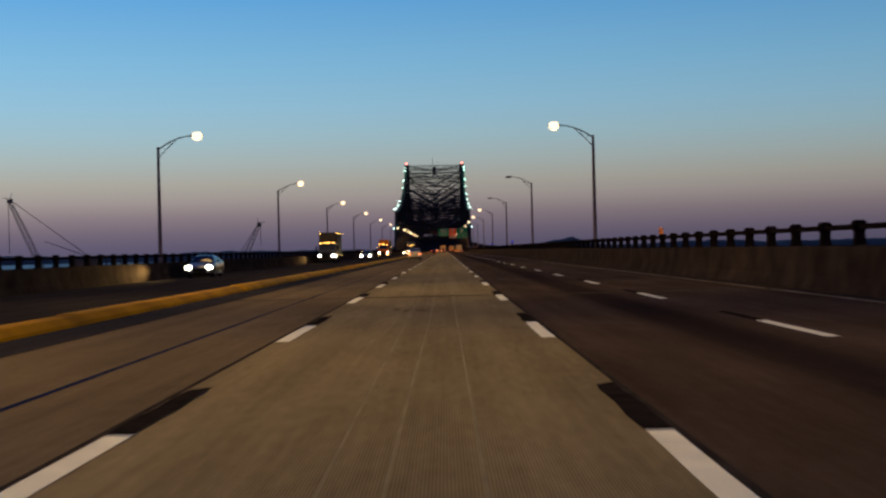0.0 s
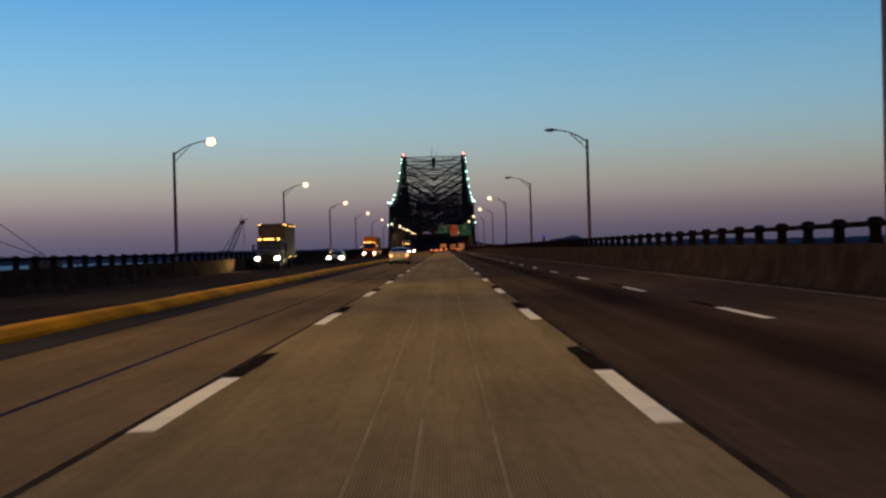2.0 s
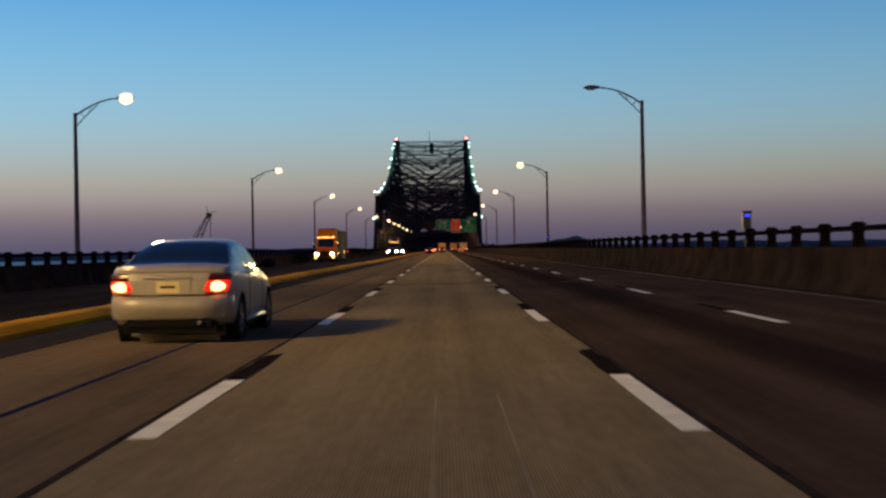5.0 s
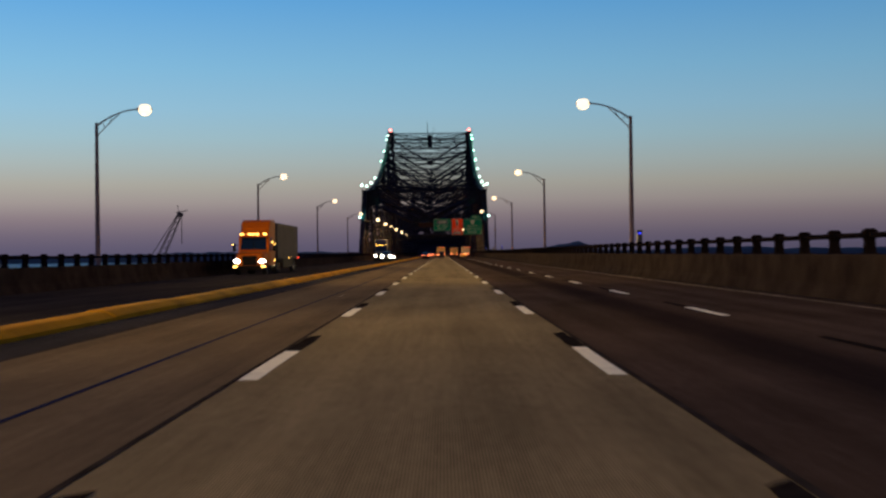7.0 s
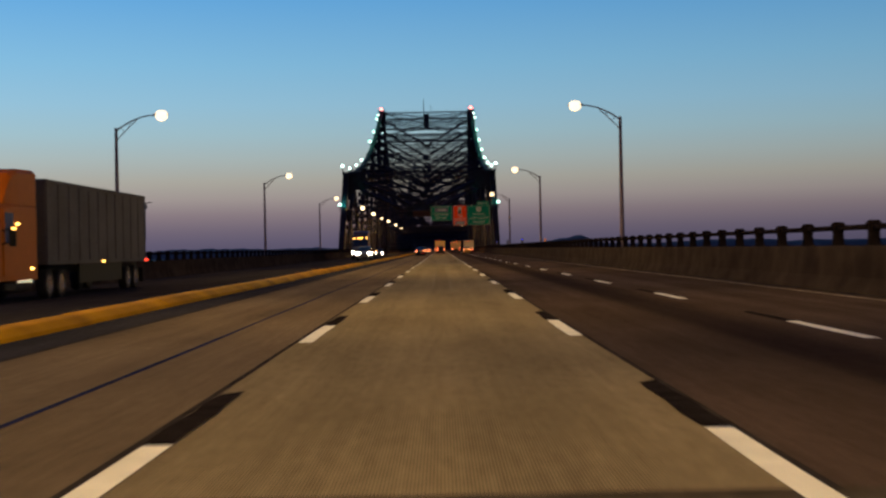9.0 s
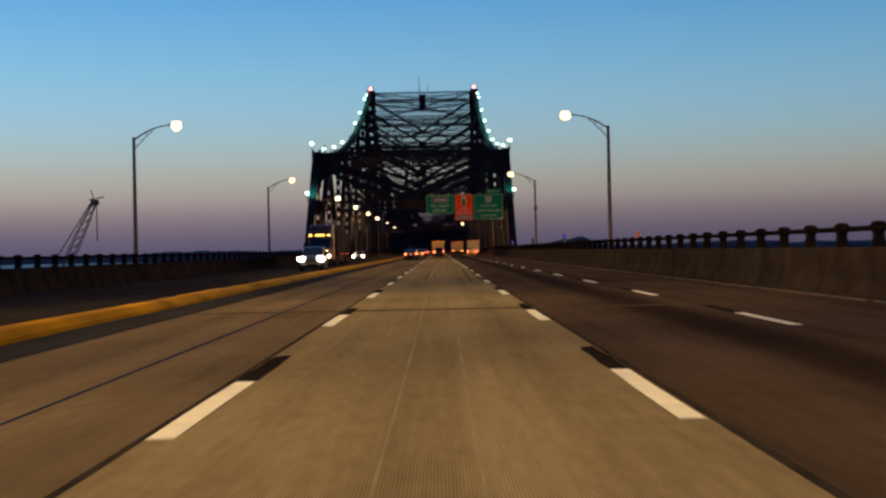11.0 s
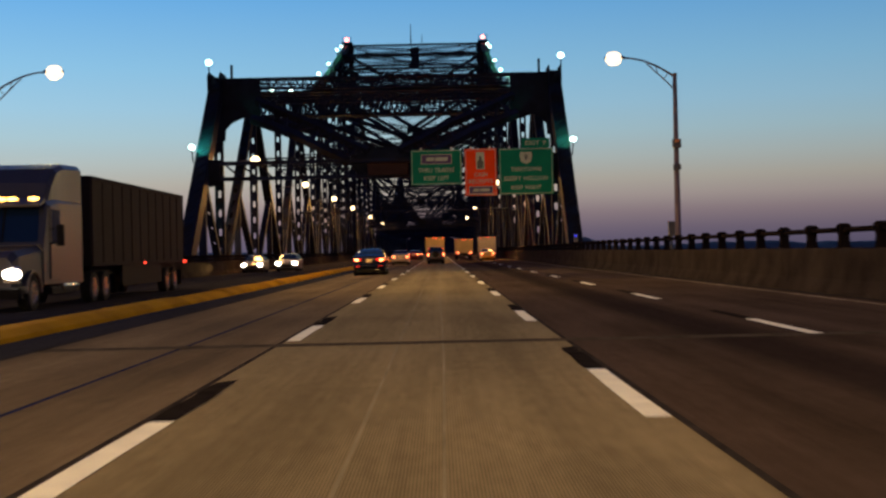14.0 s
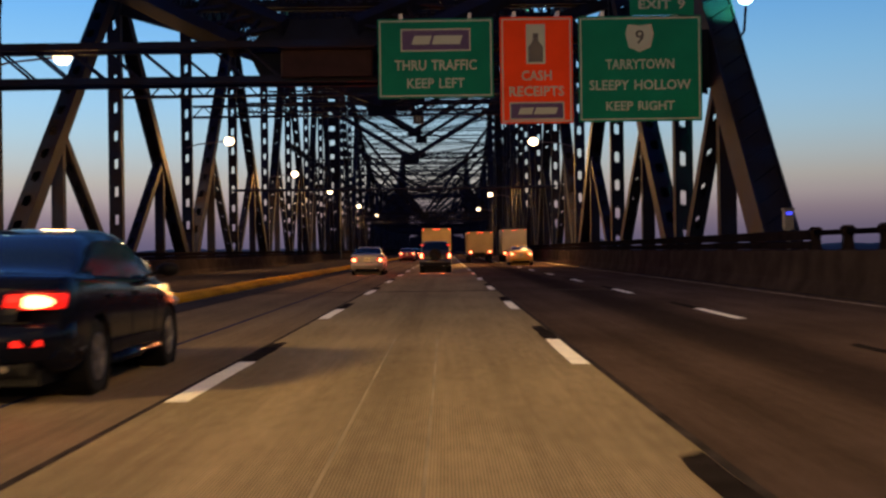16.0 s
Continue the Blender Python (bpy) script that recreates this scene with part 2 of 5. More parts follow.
# ---- mesh building ----
class Shape:
    """Gathers vertices and faces of one mesh."""

    def __init__(self):
        self.v, self.f = [], []

    def add(self, verts, faces):
        k = len(self.v)
        self.v += [tuple(p) for p in verts]
        self.f += [tuple(k + i for i in face) for face in faces]
        return self

    def hexa(self, p):
        return self.add(p, [(3, 2, 1, 0), (4, 5, 6, 7), (0, 1, 5, 4), (1, 2, 6, 5), (2, 3, 7, 6), (3, 0, 4, 7)])

    def box(self, x0, x1, y0, y1, z0, z1):
        return self.hexa([(x0, y0, z0), (x1, y0, z0), (x1, y1, z0), (x0, y1, z0), (x0, y0, z1), (x1, y0, z1), (x1, y1, z1), (x0, y1, z1)])

    def chamfer_box(self, x0, x1, y0, y1, z0, z1, c):
        """A box whose upright edges and top rim are cut off."""
        def ring(z, k):
            return [(x0 + c + k, y0 + k, z), (x1 - c - k, y0 + k, z), (x1 - k, y0 + c + k, z), (x1 - k, y1 - c - k, z),
                    (x1 - c - k, y1 - k, z), (x0 + c + k, y1 - k, z), (x0 + k, y1 - c - k, z), (x0 + k, y0 + c + k, z)]
        return self.loft([ring(z0, 0), ring(z1 - c, 0), ring(z1, c * 0.8)])

    def beam(self, p, q, w, d, side=(1, 0, 0)):
        """A bar from p to q: w wide along side, d deep across it."""
        p, q, s = Vector(p), Vector(q), Vector(side)
        a = (q - p).normalized()
        n = a.cross(s).normalized()
        s = n.cross(a).normalized()
        s, n = s * w / 2, n * d / 2
        return self.hexa([p - s - n, p + s - n, p + s + n, p - s + n, q - s - n, q + s - n, q + s + n, q - s + n])

    def loft(self, rings, cap=True, closed=True):
        k, m = len(self.v), len(rings[0])
        for r in rings:
            self.v += [tuple(p) for p in r]
        for i in range(len(rings) - 1):
            for j in range(m if closed else m - 1):
                a, b = k + i * m + j, k + i * m + (j + 1) % m
                self.f.append((a, b, b + m, a + m))
        if cap:
            self.f.append(tuple(k + j for j in reversed(range(m))))
            self.f.append(tuple(k + (len(rings) - 1) * m + j for j in range(m)))
        return self

    def tube(self, points, radii, n=10):
        """A round tube along points; radii: one for all, or one each."""
        pts = [Vector(p) for p in points]
        radii = radii if isinstance(radii, (list, tuple)) else [radii] * len(pts)
        rings = []
        for i, (p, r) in enumerate(zip(pts, radii)):
            a = (pts[min(i + 1, len(pts) - 1)] - pts[max(i - 1, 0)]).normalized()
            u = a.cross(Vector((0, 0, 1)) if abs(a.z) < 0.9 else Vector((0, 1, 0))).normalized()
            w = u.cross(a)
            rings.append([p + r * (math.cos(t) * u + math.sin(t) * w) for t in (2 * math.pi * j / n for j in range(n))])
        return self.loft(rings)

    def ball(self, c, rx, ry, rz, n=12, m=8, low=-1.0, high=1.0):
        """An ellipsoid, or its slice between the heights low and high (-1 to 1)."""
        rings = []
        a0, a1 = math.asin(max(-0.995, low)), math.asin(min(0.995, high))
        for i in range(m + 1):
            e = a0 + (a1 - a0) * i / m
            rings.append([(c[0] + rx * math.cos(e) * math.cos(t), c[1] + ry * math.cos(e) * math.sin(t), c[2] + rz * math.sin(e))
                          for t in (2 * math.pi * j / n for j in range(n))])
        return self.loft(rings)

    def sheet(self, rows):
        """A grid of quads through rows of points."""
        return self.loft(rows, cap=False, closed=False)

    def perforated(self, p, q, w, d, pitch=1.75, side=(1, 0, 0)):
        """A riveted box member: side webs and two cover plates with a row of access holes."""
        p, q, s = Vector(p), Vector(q), Vector(side)
        a = q - p
        length = a.length
        a.normalize()
        n = a.cross(s).normalized()
        s = n.cross(a).normalized()
        for e in (-1, 1):
            self.beam(p + s * e * (w / 2 - 0.03), q + s * e * (w / 2 - 0.03), 0.06, d, s)
            self.beam(p + n * e * (d / 2 - 0.02) - s * w * 0.35, q + n * e * (d / 2 - 0.02) - s * w * 0.35, w * 0.24, 0.04, s)
            self.beam(p + n * e * (d / 2 - 0.02) + s * w * 0.35, q + n * e * (d / 2 - 0.02) + s * w * 0.35, w * 0.24, 0.04, s)
            count = max(2, round(length / pitch))
            step = length / count
            for i in range(count + 1):
                c = p + a * step * i + n * e * (d / 2 - 0.02)
                self.beam(c - a * step * 0.27, c + a * step * 0.27, w * 0.5, 0.038, s)
                for f in (-1, 1):
                    for g in (-1, 1):
                        k = c + a * f * step * 0.27 + s * g * w * 0.16
                        self.beam(k - a * 0.1, k + a * 0.1, w * 0.15, 0.036, s)
        return self

    def lattice(self, p, q, depth, thick, up=(0, 0, 1), bays=None, double=False):
        """An open strut from p to q: two flanges joined by zigzag lacing."""
        p, q, u = Vector(p), Vector(q), Vector(up)
        a = (q - p)
        length = a.length
        a.normalize()
        u = (u - a * u.dot(a)).normalized()
        s = a.cross(u)
        o = u * (depth / 2 - thick / 2)
        self.beam(p + o, q + o, thick * 1.8, thick, s)
        self.beam(p - o, q - o, thick * 1.8, thick, s)
        bays = bays or max(2, round(length / (depth * 1.1)))
        step = length / bays
        for i in range(bays):
            b0, b1 = p + a * step * i, p + a * step * (i + 1)
            m = (b0 + b1) / 2
            self.beam(b0 - o, m + o, thick * 0.5, thick * 0.5, s)
            self.beam(m + o, b1 - o, thick * 0.5, thick * 0.5, s)
            if double:
                self.beam(b0 + o, m - o, thick * 0.5, thick * 0.5, s)
                self.beam(m - o, b1 + o, thick * 0.5, thick * 0.5, s)
        return self


def mesh_of(name, shape, mats, smooth=False, slots=None):
    me = bpy.data.meshes.new(name)
    me.from_pydata(shape.v, [], shape.f)
    for m in (mats if isinstance(mats, (list, tuple)) else [mats]):
        me.materials.append(m)
    if smooth:
        me.polygons.foreach_set("use_smooth", [True] * len(me.polygons))
    me.update()
    bm = bmesh.new()
    bm.from_mesh(me)
    bmesh.ops.recalc_face_normals(bm, faces=bm.faces)
    bm.to_mesh(me)
    bm.free()
    return me


def part(name, shape, mat, parent=None, label="", smooth=False):
    """One mesh object, under a thing or a part where a parent is given. shape may be a finished mesh."""
    me = shape if isinstance(shape, bpy.types.Mesh) else mesh_of(name, shape, mat, smooth)
    ob = new(name, me)
    if parent is not None:
        ob.parent = parent
    if label:
        ob["label"] = label
    return ob


def thing(name, label, category, group="", kind="", place=(0, 0, 0)):
    ob = new(name)
    ob.location = place
    ob.empty_display_size = 0.3
    return tagged(ob, label, category, group, kind)


def rounded(ob, width=0.02, segments=2, angle=40):
    b = ob.modifiers.new("rounded", "BEVEL")
    b.width, b.segments, b.limit_method, b.angle_limit = width, segments, "ANGLE", radians(angle)
    return ob


def word_mesh(name, text, size):
    cu = bpy.data.curves.new(name, "FONT")
    cu.body, cu.size, cu.align_x, cu.align_y, cu.extrude = text, size, "CENTER", "CENTER", 0.006
    cu.resolution_u, cu.offset = 2, 0.008
    tmp = bpy.data.objects.new(name, cu)
    me = bpy.data.meshes.new_from_object(tmp)
    bpy.data.objects.remove(tmp)
    bpy.data.curves.remove(cu)
    xs = [v.co.x for v in me.vertices]
    me.transform(Matrix.Translation((-min(xs), 0, 0)))
    return me, max(xs) - min(xs)


def writing(name, text, size, place, mat, parent, width=None, label=""):
    """Raised letters of the built-in font, one mesh a word, on a sheet that faces the oncoming driver."""
    words = [word_mesh(name, w, size) for w in text.split()]
    space = size * 0.42
    total = sum(w for _, w in words) + space * (len(words) - 1)
    k = width / total if width else 1.0
    x = -total / 2
    for me, w in words:
        me.transform(Matrix.Translation(place) @ Matrix.Rotation(radians(90), 4, "X") @ Matrix.Diagonal((k, 1, 1, 1)) @ Matrix.Translation((x, 0, 0)))
        me.materials.clear()
        me.materials.append(mat)
        part(name, me, mat, parent, label)
        x += w + space

# ---- river, far shore ----
DECK_W, DECK_E = -20.6, 12.0        # outer edges of the deck
WALL_W, WALL_E = -18.1, 9.7         # inner feet of the parapets
START, PORTAL, END = -60.0, 506.5, 1500.0
PANEL = 20.44


def west_z(x):
    """The westbound roadway falls towards its outer edge."""
    return -0.3 * max(0.0, (-7.0 - x) / 11.1)


s = Shape()
s.sheet([[(x, y, -14.0) for x in (-9000, -3000, -600, 0, 600, 3000, 9000)] for y in (-4000, -500, 0, 600, 1500, 3300, 12000)])
tagged(part("water", s, M_WATER), "dark dusk river water below the bridge", "water", kind="structure")


def ridge(x0, x1, y, base, top, bump_at=None, bump=0.0, seed=1):
    """A far wooded rise with an uneven skyline, deep as well as wide."""
    sh, rows = Shape(), []
    count = int((x1 - x0) / 12)
    for j, (dy, f) in enumerate(((0, 0.0), (60, 0.75), (160, 1.0), (420, 0.35), (700, 0.0))):
        row = []
        for i in range(count + 1):
            x = x0 + (x1 - x0) * i / count
            edge = min(1.0, min(i, count - i) / 8)
            hgt = top * (0.6 + 0.5 * noise.noise((x * 0.006, seed, j * 0.2)) + 0.28 * noise.noise((x * 0.05, seed * 3.1, j)))
            if bump_at is not None:
                hgt += (bump * math.exp(-((x - bump_at) / (bump * 2.4 + 22)) ** 2) if bump < 30 else bump * math.exp(-abs((x - bump_at) / 110) ** 2.5)) + (0.5 * bump * math.exp(-((x - bump_at - 20) / 16) ** 2) if bump < 30 else 0)
            row.append((x, y + dy, base + (max(1.0, hgt) * edge - base) * f))
        rows.append(row)
    return sh.sheet(rows)


tagged(part("backdrop", ridge(150, 900, 3100, -14, 13, 325, 15, 2), M_WOODS, smooth=True), "dark wooded far shore with a small knoll", "far shore", kind="structure")
tagged(part("backdrop", ridge(-3200, -220, 3300, -14, 13, None, 0, 5), M_WOODS, smooth=True), "low dark wooded far shore along the river", "far shore", kind="structure")
# third rise is added only to darken the opening under the far truss
tagged(part("backdrop", ridge(-420, 300, 3500, -14, 12, -20, 36, 8), M_GAP_FILLER, smooth=True), "added dark rise that closes the gap beyond the bridge", "far shore", kind="structure")
tagged(part("backdrop", ridge(850, 4200, 3200, -14, 9, None, 0, 9), M_WOODS, smooth=True), "low dark wooded far shore down the river", "far shore", kind="structure")

# ---- bridge deck ----
road = thing("road", "worn grooved concrete eastbound bridge roadway with lane lines", "road", kind="structure")


def slab(name, xs, zs, mat, depth=0.5, parent=None):
    sh = Shape()
    ys = [START + (END - START) * i / 26 for i in range(27)]
    rings = []
    for y in ys:
        rings.append([(x, y, z) for x, z in zip(xs, zs)] + [(x, y, -depth + min(zs)) for x in reversed(xs)])
    sh.loft(rings)
    return part(name, sh, mat, parent)


# middle slab has the headlit tone, its neighbours the dimmer ones
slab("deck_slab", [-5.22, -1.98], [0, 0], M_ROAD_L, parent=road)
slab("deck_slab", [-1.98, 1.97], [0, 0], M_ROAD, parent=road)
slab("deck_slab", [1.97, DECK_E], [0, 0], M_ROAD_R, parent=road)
slab("shoulder_strip", [-7.0, -5.22], [0, 0], M_SHOULDER, parent=road)
westroad = thing("road", "dark asphalt westbound bridge roadway sloping to its edge", "road", kind="structure")
slab("deck_slab", [DECK_W, -7.0], [west_z(DECK_W), 0.0], M_ROAD_W, parent=westroad)

# long seams beside the lane lines
def strip(name, x0, x1, y0, y1, mat, z=0.004, wander=0.0, parent=road, step=6.0):
    sh, rows = Shape(), []
    count = max(1, int((y1 - y0) / step))
    for i in range(count + 1):
        y = y0 + (y1 - y0) * i / count
        k = wander * noise.noise((y * 0.05, x0 * 3, 1.7))
        w = (x1 - x0) * (1 + (0.5 * noise.noise((y * 0.31, x0, 5.0)) if wander else 0))
        rows.append([(x0 + k, y, z), (x0 + k + w, y, z)])
    return part(name, sh.sheet(rows), mat, parent)


strip("seam", -2.03, -1.97, START, 900, M_SEAM, wander=0.03)
strip("seam", 1.95, 2.02, START, 900, M_SEAM, wander=0.03)
strip("seam", -3.30, -3.23, START, 900, M_BLUESEAM, wander=0.04)
strip("seam", -5.27, -5.20, START, 900, M_SEAM, wander=0.03)
for x, y0, y1 in ((-0.33, 290, 470), (0.27, 290, 470), (-0.27, START, 130), (0.10, START, 150), (0.61, START, 150)):
    strip("ground_ridge", x, x + 0.022, y0, y1, M_GROOVELINE, 0.003, 0.05)
strip("scuff", -2.98, -2.945, 232.2, 234.7, M_EDGE, 0.006, step=1.0)
strip("edge_line", 9.00, 9.11, START, 1200, M_EDGE, wander=0.02)
strip("gutter", 9.36, 9.705, START, 1100, M_SEAM, 0.005)

# broken lane lines, white with a black patch ahead of each
DASH = mesh_of("lane_dash", Shape().sheet([[(-0.10, -3.62, 0), (0.095, -3.62, 0)], [(-0.105, -1.6, 0), (0.09, -1.6, 0)], [(-0.09, 0, 0), (0.10, 0, 0)]]), M_PAINT)
PATCH = mesh_of("black_patch", Shape().sheet([[(-0.10, 0.0, 0), (0.10, 0.0, 0)], [(-0.115, 0.7, 0), (0.10, 0.8, 0)], [(-0.09, 1.5, 0), (0.115, 1.45, 0)], [(-0.105, 2.3, 0), (0.09, 2.2, 0)], [(-0.08, 2.75, 0), (0.095, 2.95, 0)]]), M_BLACK)


def dash(x, y):
    for me, name in ((DASH, "lane_dash"), (PATCH, "black_patch")):
        ob = part(name, me, None, road)
        ob.location = (x, y, 0.006 if me is DASH else 0.0075)


LEFT_FAR = [4.85 + 12.21 * k for k in range(-3, 30)] + [370.0, 381.5] + [393.0, 405.3, 417.2] + [429.9 + 12.26 * k for k in range(0, 35)]
for y in LEFT_FAR:
    dash(-1.862, y)
for k in range(-3, 66):
    y = 4.55 + 12.23 * k
    dash(1.846, y + float(np.interp(y, (150, 261, 347, 421, 457), (0, 0.2, 0.3, 0.5, 0.25))))
for k in range(-4, 66):
    dash(5.45, 15.8 + 12.19 * (k + float(np.interp(k, (0, 8, 21, 27, 30, 38), (0, -0.02, 0.05, -0.03, -0.12, -0.14)))))

# expansion joints across the deck
for k in range(12):
    y = 28.93 + 76.77 * k
    sh = Shape().sheet([[(x, y - 0.26, 0.005), (x, y + 0.26, 0.005)] for x in (-5.2, -1.0, 4.0, WALL_E)])
    part("expansion_joint", sh, M_JOINT, road)

# rubber skid marks in the lane: each a bundle of tread ribs
ribs = random.Random(4)
for x0, w, count, y0, y1, bend in ((-0.66, 0.10, 3, 360.2, 396, 0.20), (-0.29, 0.055, 2, 360.4, 397, 0.24), (1.18, 0.15, 4, 356, 396, 0.36), (1.63, 0.13, 4, 354, 398, 0.24)):
    sh = Shape()
    for j in range(count):
        off, ya, yb = w * j / count, y0 + ribs.uniform(0, 2.0), y1 - ribs.uniform(0, 6.0)
        rows = []
        for i in range(29):
            f = i / 28
            y = ya + (yb - ya) * f
            x = x0 + off + bend * ((y - y0) / (y1 - y0)) ** 2 + 0.012 * noise.noise((y * 0.12, x0, 2.0))
            k = w / count * (0.72 + 0.35 * noise.noise((y * 0.5, off * 40, 3.0))) * min(1.0, 0.25 + f * 6, 0.25 + (1 - f) * 4)
            rows.append([(x, y, 0.010), (x + k, y, 0.010)])
        sh.sheet(rows)
    part("skid_mark", sh, M_SKID, road)

# dark oily blotches in the lane
stains = random.Random(11)
for x, y, a, b in ((-0.60, 21.9, 0.08, 0.55), (-0.39, 21.4, 0.08, 0.35), (-0.06, 21.4, 0.14, 0.40), (-0.57, 90.7, 0.08, 0.60), (-0.12, 90.3, 0.08, 0.32), (0.01, 91.2, 0.10, 0.40)):
    ring = [(x + a * math.cos(t) * stains.uniform(0.6, 1.25), y + b * math.sin(t) * stains.uniform(0.6, 1.25), 0.0085) for t in (2 * math.pi * i / 14 for i in range(14))]
    part("stain", Shape().sheet([[p, (x, y, 0.0085)] for p in ring + ring[:1]]), M_STAIN, road)

# ---- parapets ----
def parapet(name, foot, zfoot, out, label):
    top = 1.12 + zfoot
    prof = [(0.0, zfoot - 0.02), (0.02, zfoot + 0.08), (0.16, zfoot + 0.36), (0.22, top - 0.03), (0.25, top), (0.58, top), (0.60, top - 0.03), (0.60, zfoot - 0.02)]
    wall = thing(name, label, "parapet", kind="structure")
    y = START
    i = 0
    while y < 1100:
        n = 12.24 if y < 560 else 60.0
        sh = Shape()
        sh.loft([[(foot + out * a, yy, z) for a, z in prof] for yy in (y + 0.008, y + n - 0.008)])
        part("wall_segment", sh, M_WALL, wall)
        y += n
        i += 1
    return wall


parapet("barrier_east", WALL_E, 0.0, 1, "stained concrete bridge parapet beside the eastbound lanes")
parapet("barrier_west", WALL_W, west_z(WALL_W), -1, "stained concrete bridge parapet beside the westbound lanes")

# ---- steel rails on the parapets ----
POST = Shape()
POST.loft([[(-0.13, -0.11, 0), (0.13, -0.11, 0), (0.13, 0.11, 0), (-0.13, 0.11, 0)], [(-0.11, -0.09, 0.30), (0.11, -0.09, 0.30), (0.11, 0.09, 0.30), (-0.11, 0.09, 0.30)],
           [(-0.15, -0.13, 0.46), (0.15, -0.13, 0.46), (0.15, 0.13, 0.46), (-0.15, 0.13, 0.46)], [(-0.15, -0.13, 0.54), (0.15, -0.13, 0.54), (0.15, 0.13, 0.54), (-0.15, 0.13, 0.54)],
           [(-0.09, -0.08, 0.60), (0.09, -0.08, 0.60), (0.09, 0.08, 0.60), (-0.09, 0.08, 0.60)]])
POST.box(-0.17, 0.17, -0.15, 0.15, -0.015, 0.02)
POST_ME = mesh_of("rail_post", POST, M_RAIL)


def steel_rail(name, x, z0, label, y1):
    rail = thing(name, label, "bridge rail", kind="structure")
    sh = Shape()
    ring = [(0.07 * math.cos(a), 0.07 * math.sin(a)) for a in (2 * math.pi * i / 10 for i in range(10))]
    sh.loft([[(x + a, y, z0 + 0.44 + b) for a, b in ring] for y in (START, 100, 250, y1)])
    part("top_rail", sh, M_RAIL, rail, smooth=True)
    y = 24.9 - 2.57 * 30
    while y < y1:
        p = part("rail_post", POST_ME, None, rail)
        p.location = (x, y, z0)
        y += 2.57
    # along the truss the rail is a close double beam
    sh = Shape()
    for a, b in ((0.02, 0.20), (0.26, 0.50)):
        sh.loft([[(x - 0.08, y, z0 + a), (x + 0.08, y, z0 + a), (x + 0.08, y, z0 + b), (x + 0.05, y, z0 + b + 0.03), (x - 0.05, y, z0 + b + 0.03), (x - 0.08, y, z0 + b)] for y in (y1, 700, 1100)])
    part("guard_beam", sh, M_RAIL, rail, "dark steel guard beam along the truss")
    return rail


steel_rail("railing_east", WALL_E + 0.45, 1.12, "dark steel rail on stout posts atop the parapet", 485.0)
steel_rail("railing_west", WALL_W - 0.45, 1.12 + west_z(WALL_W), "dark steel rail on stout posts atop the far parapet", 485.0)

# ---- yellow median kerb ----
kerb = thing("median_kerb", "low yellow-painted concrete median kerb, scuffed, in sections", "kerb", kind="structure")
prof = [(-6.30, -0.01), (-6.34, 0.07), (-6.52, 0.17), (-6.60, 0.19), (-6.88, 0.19), (-6.96, 0.15), (-7.00, -0.01)]
y, i = START, 0
rnd = random.Random(4)
while y < 900:
    n = 6.1 if y < 560 else 40.0
    gap = 0.5 if 436 < y < 442.1 else 0.02
    o, dz = rnd.uniform(-0.03, 0.03), rnd.uniform(-0.015, 0.012)
    part("kerb_section", Shape().loft([[(a + o, yy, b + (dz if b > 0 else 0)) for a, b in prof] for yy in (y, y + n - gap)]), M_YELLOW, kerb)
    y += n

# ---- street lamps on the approach ----
def street_lamp(side, lit):
    """side +1: east parapet, its arm reaching west over the road."""
    st = thing("street_lamp", "tall galvanised street lamp with curved bracket arm, " + ("lit sodium head" if lit else "unlit head"), "street lamp", "street lamps along the bridge")
    z0 = 0.0 if side > 0 else west_z(-19.6)
    top = 9.12 - (0.24 if side < 0 else 0)
    d = -side
    sh = Shape().tube([(0, 0, z0), (0, 0, z0 + 0.35), (0, 0, z0 + 0.36), (0, 0, top)], [0.20, 0.20, 0.155, 0.095], 12)
    part("pole", sh, M_POLE, st, smooth=True)
    part("base_plate", Shape().chamfer_box(-0.3, 0.3, -0.3, 0.3, z0 - 0.02, z0 + 0.04, 0.03), M_POLE, st)
    part("pole_cap", Shape().ball((0, 0, top), 0.11, 0.11, 0.07, 10, 4, 0.0, 1.0), M_POLE, st, smooth=True)
    up = [(d * 2.35 * f, 0, top - 0.12 + 0.92 * (1 - (1 - f) ** 1.9)) for f in (i / 8 for i in range(9))]
    part("arm", Shape().tube(up, [0.05, 0.05, 0.048, 0.046, 0.044, 0.042, 0.04, 0.04, 0.04], 8), M_POLE, st, smooth=True)
    lowp = [(d * 1.28 * f, 0, top - 0.75 + 1.27 * f ** 0.9) for f in (i / 5 for i in range(6))]
    part("arm_brace", Shape().tube(lowp, 0.03, 8), M_POLE, st, smooth=True)
    for f in (0.3, 0.62):
        part("arm_strut", Shape().tube([lowp[round(f * 5)], up[round(f * 4.4)]], 0.018, 6), M_POLE, st)
    hx, hz = d * 2.72, top + 0.80
    head = part("head", Shape().ball((hx, 0, hz), 0.50, 0.20, 0.14, 14, 8, -0.25, 1.0), M_HEAD, st, smooth=True)
    # lit lens is oversize: its bloom is built into the ball
    lens = Shape().ball((hx + d * 0.06, 0, hz - 0.02), 0.38, 0.33, 0.33, 20, 12, -1.0, 0.85) if lit else Shape().ball((hx + d * 0.06, 0, hz - 0.02), 0.30, 0.16, 0.12, 14, 6, -1.0, 0.0)
    part("lens", lens, M_SODIUM if lit else M_DEADLENS, head, "glowing warm lens swollen to the size of its glare" if lit else "dull unlit lens", smooth=True)
    return st, (hx, hz)


